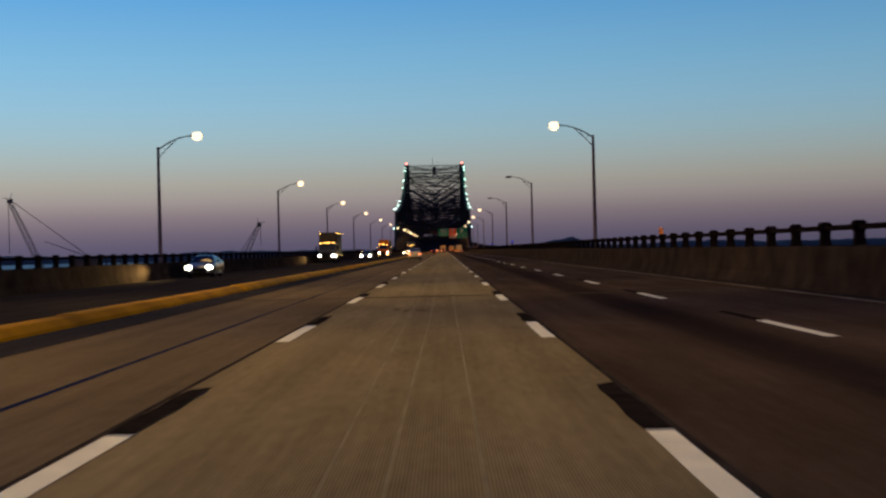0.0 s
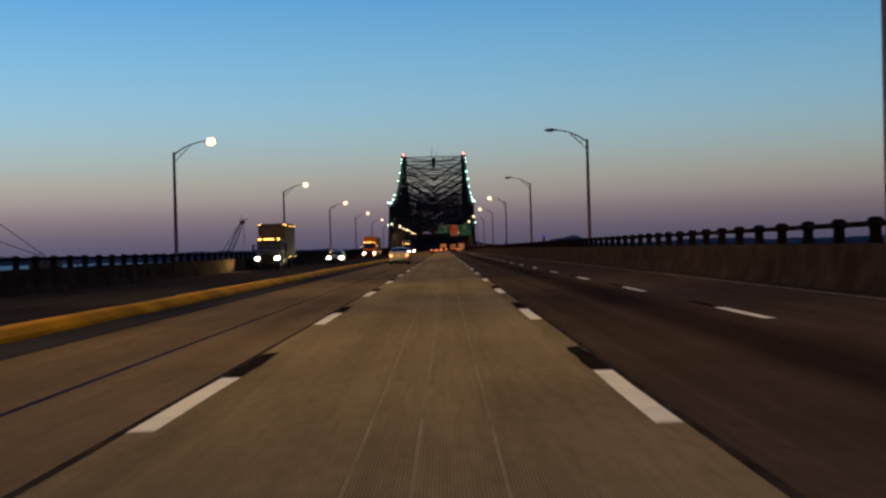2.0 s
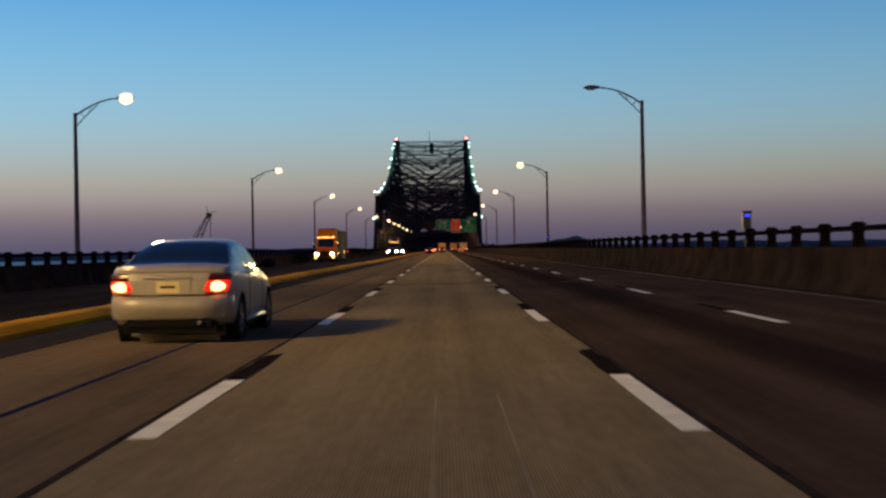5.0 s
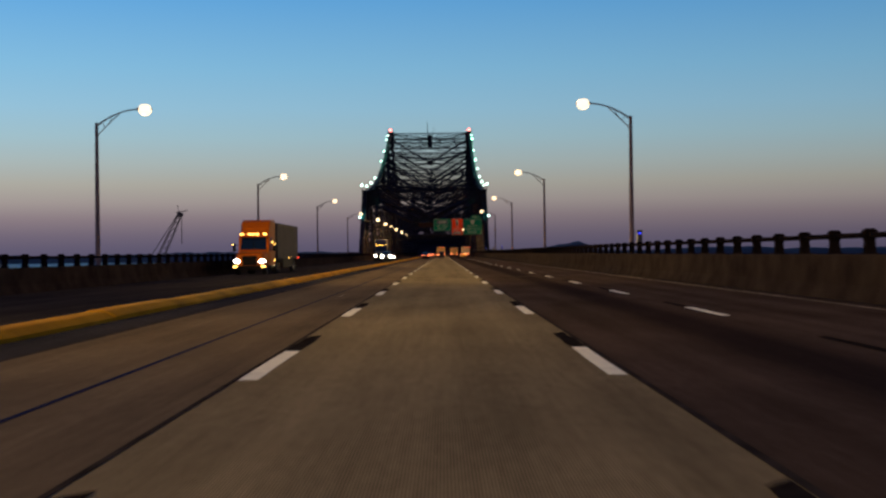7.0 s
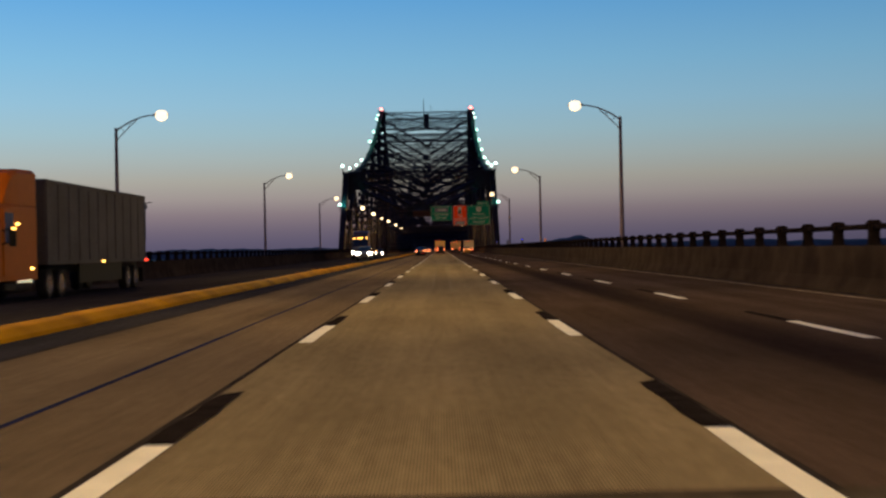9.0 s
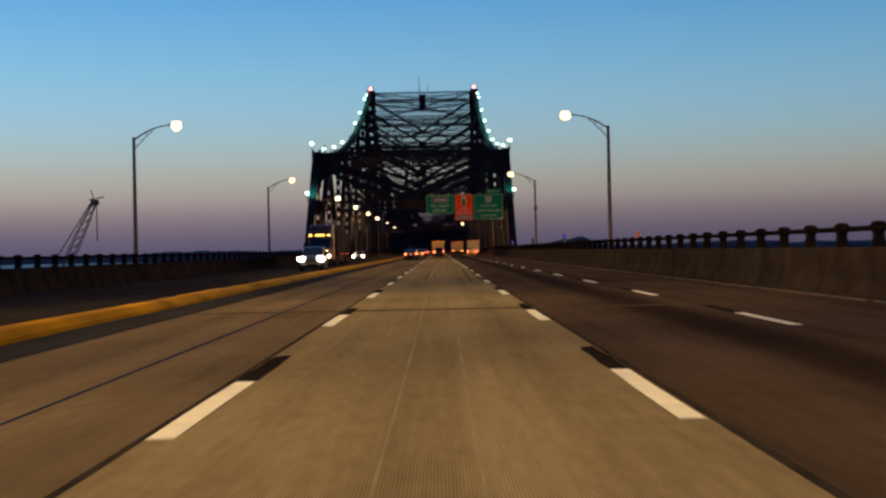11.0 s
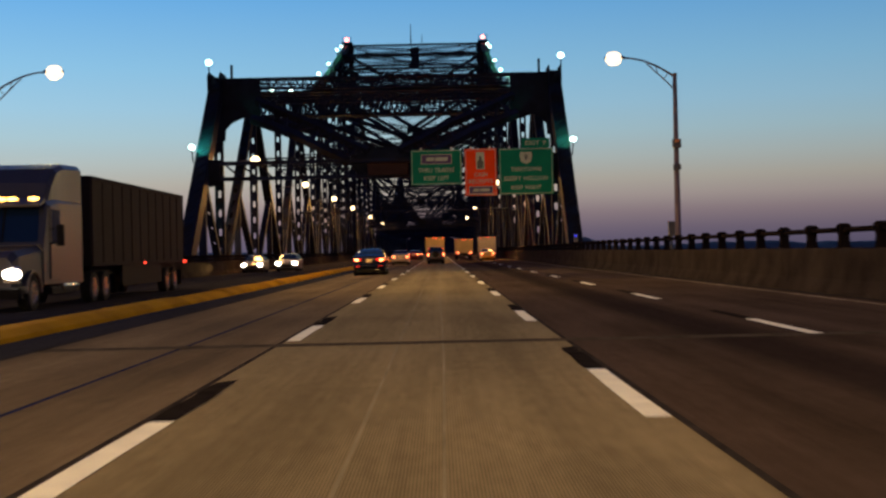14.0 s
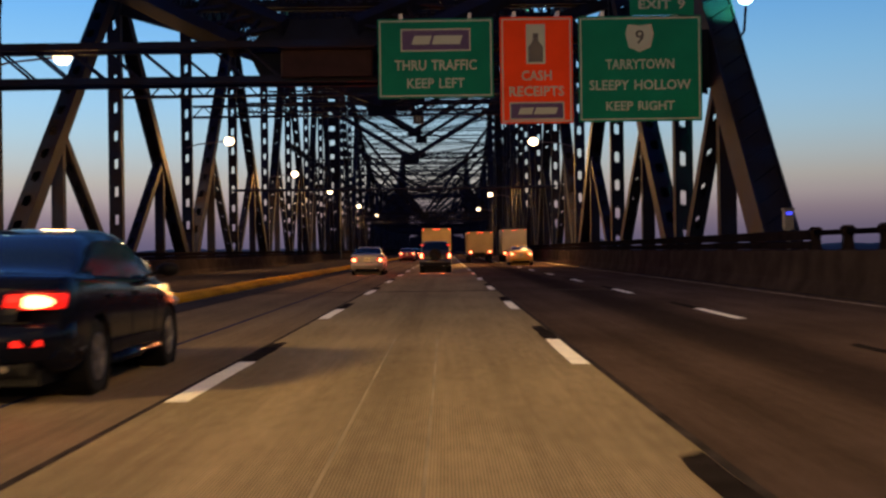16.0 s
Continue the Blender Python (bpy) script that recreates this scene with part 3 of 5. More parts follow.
lamp_lit_e, head_e = street_lamp(1, True)
lamp_off_e, _ = street_lamp(1, False)
lamp_lit_w, head_w = street_lamp(-1, True)
for ob in (lamp_lit_e, lamp_off_e, lamp_lit_w):
    ob.location = (11.2, -40.0, 0)
EAST_X, WEST_X = 11.2, -19.64
east_y = [22.0, 83.3, 145.1, 206.4, 268.0, 328.6, 390.1, 451.8]
west_y = [21.0, 82.3, 144.1, 205.5, 266.4, 327.4, 389.3, 450.8]
used = set()


def place_lamp(proto, x, y):
    if proto.name in used:
        copy_thing(proto, pose(x, y, 0))
    else:
        used.add(proto.name)
        proto.location = (x, y, 0)


for i, y in enumerate(east_y):
    off = i in (2, 3)
    place_lamp(lamp_off_e if off else lamp_lit_e, EAST_X, y)
    if not off:
        # output share set by how bright the road runs past each lamp
        worn = (0.6, 0.5, 0.0, 0.0, 1.15, 1.15, 0.85, 1.45)[i]
        street_light((EAST_X + head_e[0], y, head_e[1] - 0.45), -8.0, 26.7, 7600.0 * worn, 170, (1.13, 0.266))
for i, y in enumerate(west_y):
    place_lamp(lamp_lit_w, WEST_X, y)
    # shares again follow the road's brightness from lamp to lamp
    worn = (0.78, 0.80, 0.82, 0.76, 0.97, 1.22, 0.86, 1.06)[i]
    street_light((WEST_X + head_w[0], y, head_w[1] - 0.45), 4.0 if i < 4 else 10.0, 24.0, 38000.0 * worn, 175, (0.40, 0.16))

# fittings strapped to the last east pole
fit_box = thing("pole_equipment", "small dark boxes strapped to the lamp pole", "equipment box")
fit_box.location = (EAST_X, 451.8, 0)
part("upper_box", Shape().chamfer_box(-0.19, 0.19, -0.26, 0.0, 5.75, 6.15, 0.03), M_CALLBOX, fit_box)
part("reflector", Shape().chamfer_box(-0.10, 0.10, -0.29, -0.262, 6.0, 6.12, 0.01), M_ORANGE, fit_box, "small orange reflector")
part("lower_box", Shape().chamfer_box(-0.17, 0.17, -0.22, 0.0, 4.75, 5.0, 0.03), M_CALLBOX, fit_box)


# ---- emergency call boxes on the east rail ----
def call_box(lit):
    c = thing("call_box", "dark emergency call box on a short post" + (" with a blue lamp" if lit else ""), "call box", "call boxes on the rail")
    part("post", Shape().tube([(0, 0, 0), (0, 0, 1.8)], 0.06, 8), M_CALLBOX, c)
    part("cabinet", Shape().chamfer_box(-0.14, 0.14, -0.14, 0.14, 1.72, 2.30, 0.03), M_CALLBOX, c)
    part("hood", Shape().chamfer_box(-0.17, 0.17, -0.19, 0.16, 2.302, 2.37, 0.02), M_CALLBOX, c)
    if lit:
        part("lamp_strip", Shape().chamfer_box(-0.10, 0.08, -0.168, -0.142, 2.17, 2.25, 0.008), M_BLUELAMP, c, "glowing blue lamp strip")
    return c


call_box(True).location = (10.75, 262.5, 0)
call_box(True).location = (10.75, 415.0, 0)
call_box(True).location = (10.75, 182.0, 0)
call_box(True).location = (10.75, 489.6, 0)
call_box(False).location = (10.75, 451.0, 0)
for y in (51.0, 372.5):
    dl = thing("delineator", "small orange reflector plate on the steel rail", "delineator", "delineators on the rail")
    dl.location = (10.15, y, 1.66)
    part("plate", Shape().chamfer_box(-0.10, 0.10, -0.015, 0.015, 0.05, 0.34, 0.008), M_ORANGE, dl)
    part("clip", Shape().box(-0.03, 0.03, -0.012, 0.012, -0.03, 0.06), M_RAIL, dl)

# ---- cantilever truss ----
XW, XE = -19.55, 10.91
XM = (XW + XE) / 2
SIDE_TOP = [17.3, 18.8, 20.9, 23.6, 27.4, 31.9, 36.8, 42.8, 48.2]


def node_y(k):
    return PORTAL + PANEL * k


def node_z(k):
    """Height of the top chord at panel point k; k 8 is the river tower."""
    if k <= 8:
        return SIDE_TOP[max(0, k)]
    m = k - 8
    if m <= 9:
        return [48.2, 42.5, 36.6, 31.6, 27.4, 24.4, 22.2, 20.8, 20.0, 19.6][m]
    return node_z(8 + 18 - m) if m <= 18 else max(18.0, 48.2 - 5.6 * (m - 18))


truss = thing("truss_bridge", "dark riveted steel cantilever truss spanning the roadway", "truss bridge")
LAST = 30


def plate(x, y, z, w, hgt, name="gusset_plate"):
    """A gusset: two eight-sided plates either side of a joint."""
    sh = Shape()
    for e in (-0.52, 0.52):
        pts = [(-w * 0.5, -hgt * 0.2), (-w * 0.28, -hgt * 0.5), (w * 0.28, -hgt * 0.5), (w * 0.5, -hgt * 0.2), (w * 0.5, hgt * 0.3), (w * 0.34, hgt * 0.5), (-w * 0.34, hgt * 0.5), (-w * 0.5, hgt * 0.3)]
        sh.loft([[(x + e - 0.03, y + a, z + b) for a, b in pts], [(x + e + 0.03, y + a, z + b) for a, b in pts]])
    return part(name, sh, M_PLATE, truss)


for x in (XW, XE):
    # inclined end post and its hanger
    low, high = Vector((x, 489.7, -0.6)), Vector((x, PORTAL + 0.2, node_z(0) - 0.3))
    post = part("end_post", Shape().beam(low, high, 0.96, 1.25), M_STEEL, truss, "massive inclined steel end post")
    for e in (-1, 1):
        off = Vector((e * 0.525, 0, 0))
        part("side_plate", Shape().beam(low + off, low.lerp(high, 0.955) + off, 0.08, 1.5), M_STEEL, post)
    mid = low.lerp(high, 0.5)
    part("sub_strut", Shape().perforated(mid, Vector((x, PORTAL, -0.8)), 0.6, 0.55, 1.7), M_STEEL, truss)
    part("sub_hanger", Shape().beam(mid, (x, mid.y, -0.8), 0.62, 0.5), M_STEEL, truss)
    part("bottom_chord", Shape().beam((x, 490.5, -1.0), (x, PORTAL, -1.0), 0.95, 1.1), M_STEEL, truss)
    # lacing straps up the open face
    back = Vector((0, -0.70, 0.70)) * 0.92
    for i in range(1, 24):
        c = low.lerp(high, i / 24.5) + back
        d = (high - low).normalized() * 0.42
        part("lacing_bar", Shape().beam(c - d + Vector((-0.47, 0, 0)), c + d + Vector((0.47, 0, 0)), 0.07, 0.02, (0, -0.7, 0.7)), M_STEEL, post)
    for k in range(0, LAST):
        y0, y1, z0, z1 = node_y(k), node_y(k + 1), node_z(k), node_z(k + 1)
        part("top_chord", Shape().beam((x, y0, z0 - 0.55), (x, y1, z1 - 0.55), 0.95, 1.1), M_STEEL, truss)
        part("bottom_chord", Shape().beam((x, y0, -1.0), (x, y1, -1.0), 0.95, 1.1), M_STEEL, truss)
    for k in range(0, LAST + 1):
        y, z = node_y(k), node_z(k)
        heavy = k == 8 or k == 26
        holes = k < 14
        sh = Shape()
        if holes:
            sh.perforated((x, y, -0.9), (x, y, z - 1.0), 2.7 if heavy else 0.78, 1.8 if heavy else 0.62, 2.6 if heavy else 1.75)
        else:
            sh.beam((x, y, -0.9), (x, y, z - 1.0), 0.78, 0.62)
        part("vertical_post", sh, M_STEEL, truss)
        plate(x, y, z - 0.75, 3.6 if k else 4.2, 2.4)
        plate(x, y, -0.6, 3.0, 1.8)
    for k in range(0, LAST):
        y0, y1, z0, z1 = node_y(k), node_y(k + 1), node_z(k), node_z(k + 1)
        if k % 2 == 0:
            p, q = Vector((x, y0, -0.8)), Vector((x, y1, z1 - 1.0))
            foot = Vector((x, y1, -0.8))
        else:
            p, q = Vector((x, y1, -0.8)), Vector((x, y0, z0 - 1.0))
            foot = Vector((x, y0, -0.8))
        sh = Shape()
        if k < 10:
            sh.perforated(p, q, 0.86, 0.9, 1.9)
        else:
            sh.beam(p, q, 0.86, 0.9)
        part("diagonal", sh, M_STEEL, truss)
        mid = p.lerp(q, 0.455)
        sh = Shape()
        if k < 10:
            sh.perforated(mid, foot, 0.6, 0.55, 1.7)
        else:
            sh.beam(mid, foot, 0.6, 0.55)
        part("sub_strut", sh, M_STEEL, truss)
        part("sub_hanger", Shape().beam(mid, (x, mid.y, -0.8), 0.62, 0.5), M_STEEL, truss)
        if (z0 + z1) / 2 > 33:
            part("tie_strut", Shape().lattice((x, y0, 15.0), (x, y1, 15.0), 0.8, 0.16), M_STEEL, truss)

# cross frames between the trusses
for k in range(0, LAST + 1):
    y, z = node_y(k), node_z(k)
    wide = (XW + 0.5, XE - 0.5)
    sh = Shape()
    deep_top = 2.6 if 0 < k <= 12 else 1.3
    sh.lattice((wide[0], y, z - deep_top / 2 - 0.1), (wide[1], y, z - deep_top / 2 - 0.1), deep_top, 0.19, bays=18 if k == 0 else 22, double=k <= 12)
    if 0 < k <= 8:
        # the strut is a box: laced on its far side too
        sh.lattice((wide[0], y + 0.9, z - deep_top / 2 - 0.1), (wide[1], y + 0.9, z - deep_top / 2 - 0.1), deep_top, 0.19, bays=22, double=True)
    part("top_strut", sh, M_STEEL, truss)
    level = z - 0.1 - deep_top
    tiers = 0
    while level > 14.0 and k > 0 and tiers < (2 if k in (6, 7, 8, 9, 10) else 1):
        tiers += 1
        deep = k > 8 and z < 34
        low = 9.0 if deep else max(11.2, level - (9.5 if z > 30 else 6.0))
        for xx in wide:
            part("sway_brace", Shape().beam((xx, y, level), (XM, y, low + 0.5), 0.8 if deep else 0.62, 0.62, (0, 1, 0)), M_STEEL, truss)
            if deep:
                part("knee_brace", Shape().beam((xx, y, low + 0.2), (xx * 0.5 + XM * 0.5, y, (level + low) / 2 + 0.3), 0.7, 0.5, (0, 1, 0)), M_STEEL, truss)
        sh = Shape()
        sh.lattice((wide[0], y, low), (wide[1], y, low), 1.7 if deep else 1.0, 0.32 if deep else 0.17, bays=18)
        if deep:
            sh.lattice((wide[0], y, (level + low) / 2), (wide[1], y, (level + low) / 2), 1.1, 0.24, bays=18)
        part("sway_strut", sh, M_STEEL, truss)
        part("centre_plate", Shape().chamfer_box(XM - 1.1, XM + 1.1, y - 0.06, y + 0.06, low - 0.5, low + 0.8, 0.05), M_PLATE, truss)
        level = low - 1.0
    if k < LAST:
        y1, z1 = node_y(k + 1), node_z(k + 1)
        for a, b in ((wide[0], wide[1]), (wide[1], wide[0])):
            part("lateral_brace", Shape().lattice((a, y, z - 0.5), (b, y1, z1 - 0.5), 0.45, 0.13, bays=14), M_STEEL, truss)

# the portal: corner plates, lattice head and the strut halfway up the end posts
for x, e in ((XW, 1), (XE, -1)):
    pts = [(0.0, 17.25), (3.9, 17.25), (4.1, 14.6), (3.75, 13.0), (2.6, 13.75), (1.35, 13.2), (0.8, 12.6), (0.72, 11.6), (0.0, 11.6)]
    sh = Shape()
    sh.loft([[(x + e * a, PORTAL - 0.75, b) for a, b in pts], [(x + e * a, PORTAL - 0.60, b) for a, b in pts]])
    part("corner_plate", sh, M_PLATE, truss)
sh = Shape()
sh.lattice((XW + 3.8, PORTAL - 0.6, 16.7), (XE - 3.8, PORTAL - 0.6, 16.7), 1.1, 0.16, bays=18, double=True)
sh.lattice((XW + 3.8, PORTAL - 0.6, 15.3), (XE - 3.8, PORTAL - 0.6, 15.3), 0.9, 0.14, bays=18, double=True)
part("portal_head", sh, M_STEEL, truss)
PS_Y = 498.6
sh = Shape()
for dy in (0.0, 1.1):
    for dz in (-0.66, 0.66):
        sh.beam((XW + 0.4, PS_Y + dy, 8.40 + dz), (XE - 0.4, PS_Y + dy, 8.40 + dz), 0.30, 0.26, (0, 1, 0))
    for i in range(22):
        xa = XW + 0.5 + i * 1.34
        sh.beam((xa, PS_Y + dy, 8.93), (xa + 1.25, PS_Y + dy, 7.87), 0.05, 0.09, (0, 1, 0))
part("portal_strut", sh, M_STEEL, truss, "laced steel strut carrying the road signs")


def on_portal(x, z):
    """A point in the sloping plane of the end posts."""
    return Vector((x, 489.7 + (z + 0.6) * 0.966, z))


# sweeping knees of the portal, from the corners down to the middle of the strut
for e in (-1, 1):
    lower = [on_portal(XM + e * a, b) for a, b in ((11.6, 13.2), (9.7, 12.45), (7.7, 11.6), (5.2, 10.2), (3.1, 9.1))]
    upper = [on_portal(XM + e * a, b) for a, b in ((11.4, 15.0), (8.7, 13.7), (5.7, 12.3), (3.4, 10.95), (1.4, 9.95))]
    for name, line, w in (("knee_flange", lower, 0.55), ("knee_flange", upper, 0.45)):
        sh = Shape()
        for p, q in zip(line, line[1:]):
            a = (q - p).normalized() * 0.08
            sh.beam(p - a, q + a, w, 0.7, (0, 0.695, 0.719))
        part(name, sh, M_STEEL, truss)
    for i in range(4):
        for f in (0.2, 0.7):
            part("knee_lacing", Shape().beam(lower[i].lerp(lower[i + 1], f), upper[i].lerp(upper[i + 1], min(1.0, f + 0.25)), 0.13, 0.13, (1, 0, 0.3)), M_STEEL, truss)
            part("knee_lacing", Shape().beam(lower[i].lerp(lower[i + 1], min(1.0, f + 0.4)), upper[i].lerp(upper[i + 1], f - 0.15), 0.13, 0.13, (1, 0, 0.3)), M_STEEL, truss)
pts = [(-2.9, 9.2), (-1.6, 10.25), (1.6, 10.25), (2.9, 9.2), (2.2, 7.7), (-2.2, 7.7)]
part("centre_plate", Shape().loft([[(XM + a, PS_Y + 1.36, b) for a, b in pts], [(XM + a, PS_Y + 1.42, b) for a, b in pts]]), M_PLATE, truss, "riveted plate where the knees meet the strut")
for x, e in ((XW, 1), (XE, -1)):
    pts = [(0.3, 9.4), (0.8, 9.35), (1.5, 9.2), (1.5, 7.6), (1.0, 7.3), (0.3, 7.1)]
    for dy in (-0.16, 1.26):
        part("strut_gusset", Shape().loft([[(x + e * a, PS_Y + dy - 0.03, b) for a, b in pts], [(x + e * a, PS_Y + dy + 0.03, b) for a, b in pts]]), M_PLATE, truss, "riveted plate joining strut and end post")
part("conduit", Shape().tube([(XW, node_y(3) - 0.5, 7.1), (XM, node_y(3) - 0.5, 7.0), (XE, node_y(3) - 0.5, 7.1)], 0.13, 8), M_STEEL, truss, "steel pipe across the roadway")
# tower head: heavy corner boxes, mast and beacons
for x in (XW, XE):
    part("tower_box", Shape().chamfer_box(x - 1.1, x + 1.3 if x < 0 else x + 1.1, node_y(8) - 1.6, node_y(8) + 1.6, 45.3, 48.5, 0.12), M_PLATE, truss)
    hand = Shape()
    for dx in (-0.9, 0.9):
        hand.tube([(x + dx, node_y(8) - 1.3, 48.4), (x + dx, node_y(8) - 1.3, 49.6)], 0.05, 6)
    hand.tube([(x - 0.9, node_y(8) - 1.3, 49.5), (x + 0.9, node_y(8) - 1.3, 49.5)], 0.05, 6)
    part("platform_rail", hand, M_STEEL, truss)
    part("beacon", Shape().ball((x, node_y(8) - 1.3, 49.1), 0.45, 0.45, 0.45, 10, 6), M_BEACON, truss, "red aviation beacon, lit")
for z in (45.6, 43.9, 42.2, 40.3, 38.4):
    part("tower_strut", Shape().lattice((XW + 1.4, node_y(8) + 0.8, z), (XE - 1.4, node_y(8) + 0.8, z), 0.9, 0.13, bays=30, double=True), M_STEEL, truss)
part("mast", Shape().tube([(XM - 0.9, node_y(8), 47.8), (XM - 0.9, node_y(8), 52.6)], [0.14, 0.06], 6), M_STEEL, truss)
part("mast", Shape().tube([(XM + 1.6, node_y(8), 47.8), (XM + 1.6, node_y(8), 50.2)], [0.10, 0.05], 6), M_STEEL, truss)
part("centre_cabin", Shape().chamfer_box(XM - 0.9, XM + 0.9, node_y(8) - 0.9, node_y(8) + 0.9, 42.6, 47.2, 0.1), M_PLATE, truss)


# ---- lamps strung along the top chords ----
def necklace(x, y, z, post):
    nl = thing("chord_lamp", "small mercury lamp glowing greenish white on the truss chord", "bridge lamp", "lamps along the truss chords")
    nl.location = (x, y, z)
    side = -1 if x < 0 else 1
    part("stem", Shape().tube([(-side * 0.25, 0, -0.35), (0, 0, -0.1), (0, 0, post)], 0.05, 6), M_STEEL, nl)
    part("globe", Shape().ball((0, 0, post + 0.25), 0.31, 0.31, 0.27, 12, 8), M_NECKLACE, nl, "glowing white globe", smooth=True)
    return nl


for x, o in ((XW, -0.68), (XE, 0.68)):
    necklace(x + o, PORTAL - 0.4, node_z(0), 1.2)
    for k in range(1, 9):
        if k == 8 or (k == 4 and x < 0):
            continue
        necklace(x + o, node_y(k), node_z(k), 0.6)
        if k > 3:
            lamp("mercury_light", "POINT", (x + o, node_y(k) - 0.5, node_z(k) + 1.3), 260.0, (0.10, 1.0, 0.50), 0.2)
    necklace(x + o, node_y(7) + PANEL * 0.55, 45.4, 0.6)
    for k in (9, 11, 13):
        necklace(x + o, node_y(k), node_z(k), 0.6)
    st = thing("stub_post", "bare steel stub post on the portal corner", "post")
    st.location = (x + (1.3 if x < 0 else -1.3), PORTAL, node_z(0))
    part("shaft", Shape().beam((0, 0, -0.02), (0, 0, 1.25), 0.2, 0.2), M_STEEL, st)
    # floodlights bracketed out from the end posts
    side = -1 if x < 0 else 1
    fl = thing("floodlight", "mercury floodlight on a bracket beside the end post", "floodlight", "floodlights on the end posts")
    fl.location = (x + side * 0.50, 497.9, 10.2)
    part("bracket", Shape().tube([(0, 0.25, -1.3), (side * 0.15, 0, -1.0), (side * 0.22, 0, -0.1)], 0.05, 6), M_STEEL, fl)
    part("globe", Shape().ball((side * 0.22, 0, 0.2), 0.29, 0.27, 0.23, 12, 8), M_NECKLACE, fl, "glowing white globe", smooth=True)
    lamp("mercury_light", "SPOT", (x + side * 0.75, 498.0, 10.75), 2600.0, (0.06, 1.0, 0.42), 0.15, (x + side * 0.1, 500.3, 10.3), 95, 1.0)


# ---- roadway lamps hung from the truss ----
def truss_lamp(x, y, side):
    tl = thing("truss_lamp", "sodium roadway lamp on an arm from the truss, lit", "bridge lamp", "roadway lamps on the truss")
    tl.location = (x, y, 9.9)
    reach = 3.0
    pts = [(-side * 0.3 + side * reach * 1.1 * (1 - f), 0, -0.5 + 0.5 * f ** 0.5) for f in (0, 0.25, 0.5, 0.75, 1)]
    part("arm", Shape().tube(pts, 0.05, 6), M_POLE, tl, smooth=True)
    head = part("head", Shape().ball((-side * 0.3, 0, 0.05), 0.48, 0.2, 0.14, 12, 6, -0.25, 1.0), M_HEAD, tl, smooth=True)
    # lens ball enlarged to take in the lamp's glow
    part("lens", Shape().ball((-side * 0.3, 0, -0.02), 0.40, 0.37, 0.34, 14, 10, -1.0, 0.85), M_SODIUM_BRIGHT, head, "glowing warm lens swollen to the size of its glare", smooth=True)
    street_light((x - side * 0.3, y, 9.35), x - side * 2.3, 8.5, 8600.0, 146, (1.0, 1.0), (1.0, 0.52, 0.15))


for y in (506, 547, 588, 629, 688, 750):
    truss_lamp(-16.5, y, -1)
for y in (551, 645, 715):
    truss_lamp(7.9, y, 1)
lamp("sodium_light", "SPOT", (8.2, 551.0, 9.4), 7000.0, (1.0, 0.52, 0.15), 0.3, (10.9, 548.0, 4.5), 110, 1.0)

# ---- overhead road signs ----
SY = 497.9 - 0.55


def road_sign(x0, x1, z0, z1, mat, label):
    sg = thing("road_sign", label, "road sign", "overhead signs on the portal strut")
    part("panel", Shape().chamfer_box(x0, x1, SY, SY + 0.05, z0, z1, 0.012), mat, sg)
    b = 0.05
    sh = Shape()
    sh.box(x0 + 0.06, x1 - 0.06, SY - 0.006, SY, z1 - 0.06 - b, z1 - 0.06)
    sh.box(x0 + 0.06, x1 - 0.06, SY - 0.006, SY, z0 + 0.06, z0 + 0.06 + b)
    sh.box(x0 + 0.06, x0 + 0.06 + b, SY - 0.006, SY, z0 + 0.06 + b, z1 - 0.06 - b)
    sh.box(x1 - 0.06 - b, x1 - 0.06, SY - 0.006, SY, z0 + 0.06 + b, z1 - 0.06 - b)
    part("border", sh, M_SIGNWHITE, sg, "thin white border")
    for f in (0.2, 0.8):
        x = x0 + (x1 - x0) * f
        part("hanger", Shape().box(x - 0.06, x + 0.06, SY + 0.05, SY + 1.02, z0 + 0.1, z1 + 0.2), M_ALU, sg, "aluminium hanger beam")
    return sg


def badge(sg, x, z, w, hgt):
    """A pass emblem reduced to plain shapes: dark field, pale slanted bar."""
    part("emblem_border", Shape().box(x - w / 2 - 0.05, x + w / 2 + 0.05, SY - 0.006, SY, z - hgt / 2 - 0.05, z + hgt / 2 + 0.05), M_SIGNWHITE, sg, "thin pale border")
    part("emblem_field", Shape().box(x - w / 2, x + w / 2, SY - 0.010, SY, z - hgt / 2, z + hgt / 2), M_SIGNPURPLE, sg, "purple emblem field")
    sh = Shape()
    for a, b in ((-0.36, -0.10), (-0.06, 0.36)):
        sh.loft([[(x + w * a, SY - 0.014, z - hgt * 0.22), (x + w * b, SY - 0.014, z - hgt * 0.22), (x + w * b + hgt * 0.15, SY - 0.014, z + hgt * 0.22), (x + w * a + hgt * 0.15, SY - 0.014, z + hgt * 0.22)],
                 [(x + w * a, SY - 0.010, z - hgt * 0.22), (x + w * b, SY - 0.010, z - hgt * 0.22), (x + w * b + hgt * 0.15, SY - 0.010, z + hgt * 0.22), (x + w * a + hgt * 0.15, SY - 0.010, z + hgt * 0.22)]])
    part("emblem_bar", sh, M_SIGNWHITE, sg, "pale slanted bars")


s1 = road_sign(-1.97, 2.25, 6.80, 9.70, M_SIGNGREEN, "green overhead road sign for through traffic")
badge(s1, 0.15, 8.92, 2.45, 0.72)
writing("lettering", "THRU TRAFFIC", 0.52, (0.14, SY - 0.008, 7.98), M_SIGNWHITE, s1, 3.0, "white capital letters")
writing("lettering", "KEEP LEFT", 0.50, (0.14, SY - 0.008, 7.32), M_SIGNWHITE, s1, 2.1, "white capital letters")
s2 = road_sign(2.50, 5.15, 5.82, 9.72, M_SIGNORANGE, "orange overhead toll sign reading cash receipts")
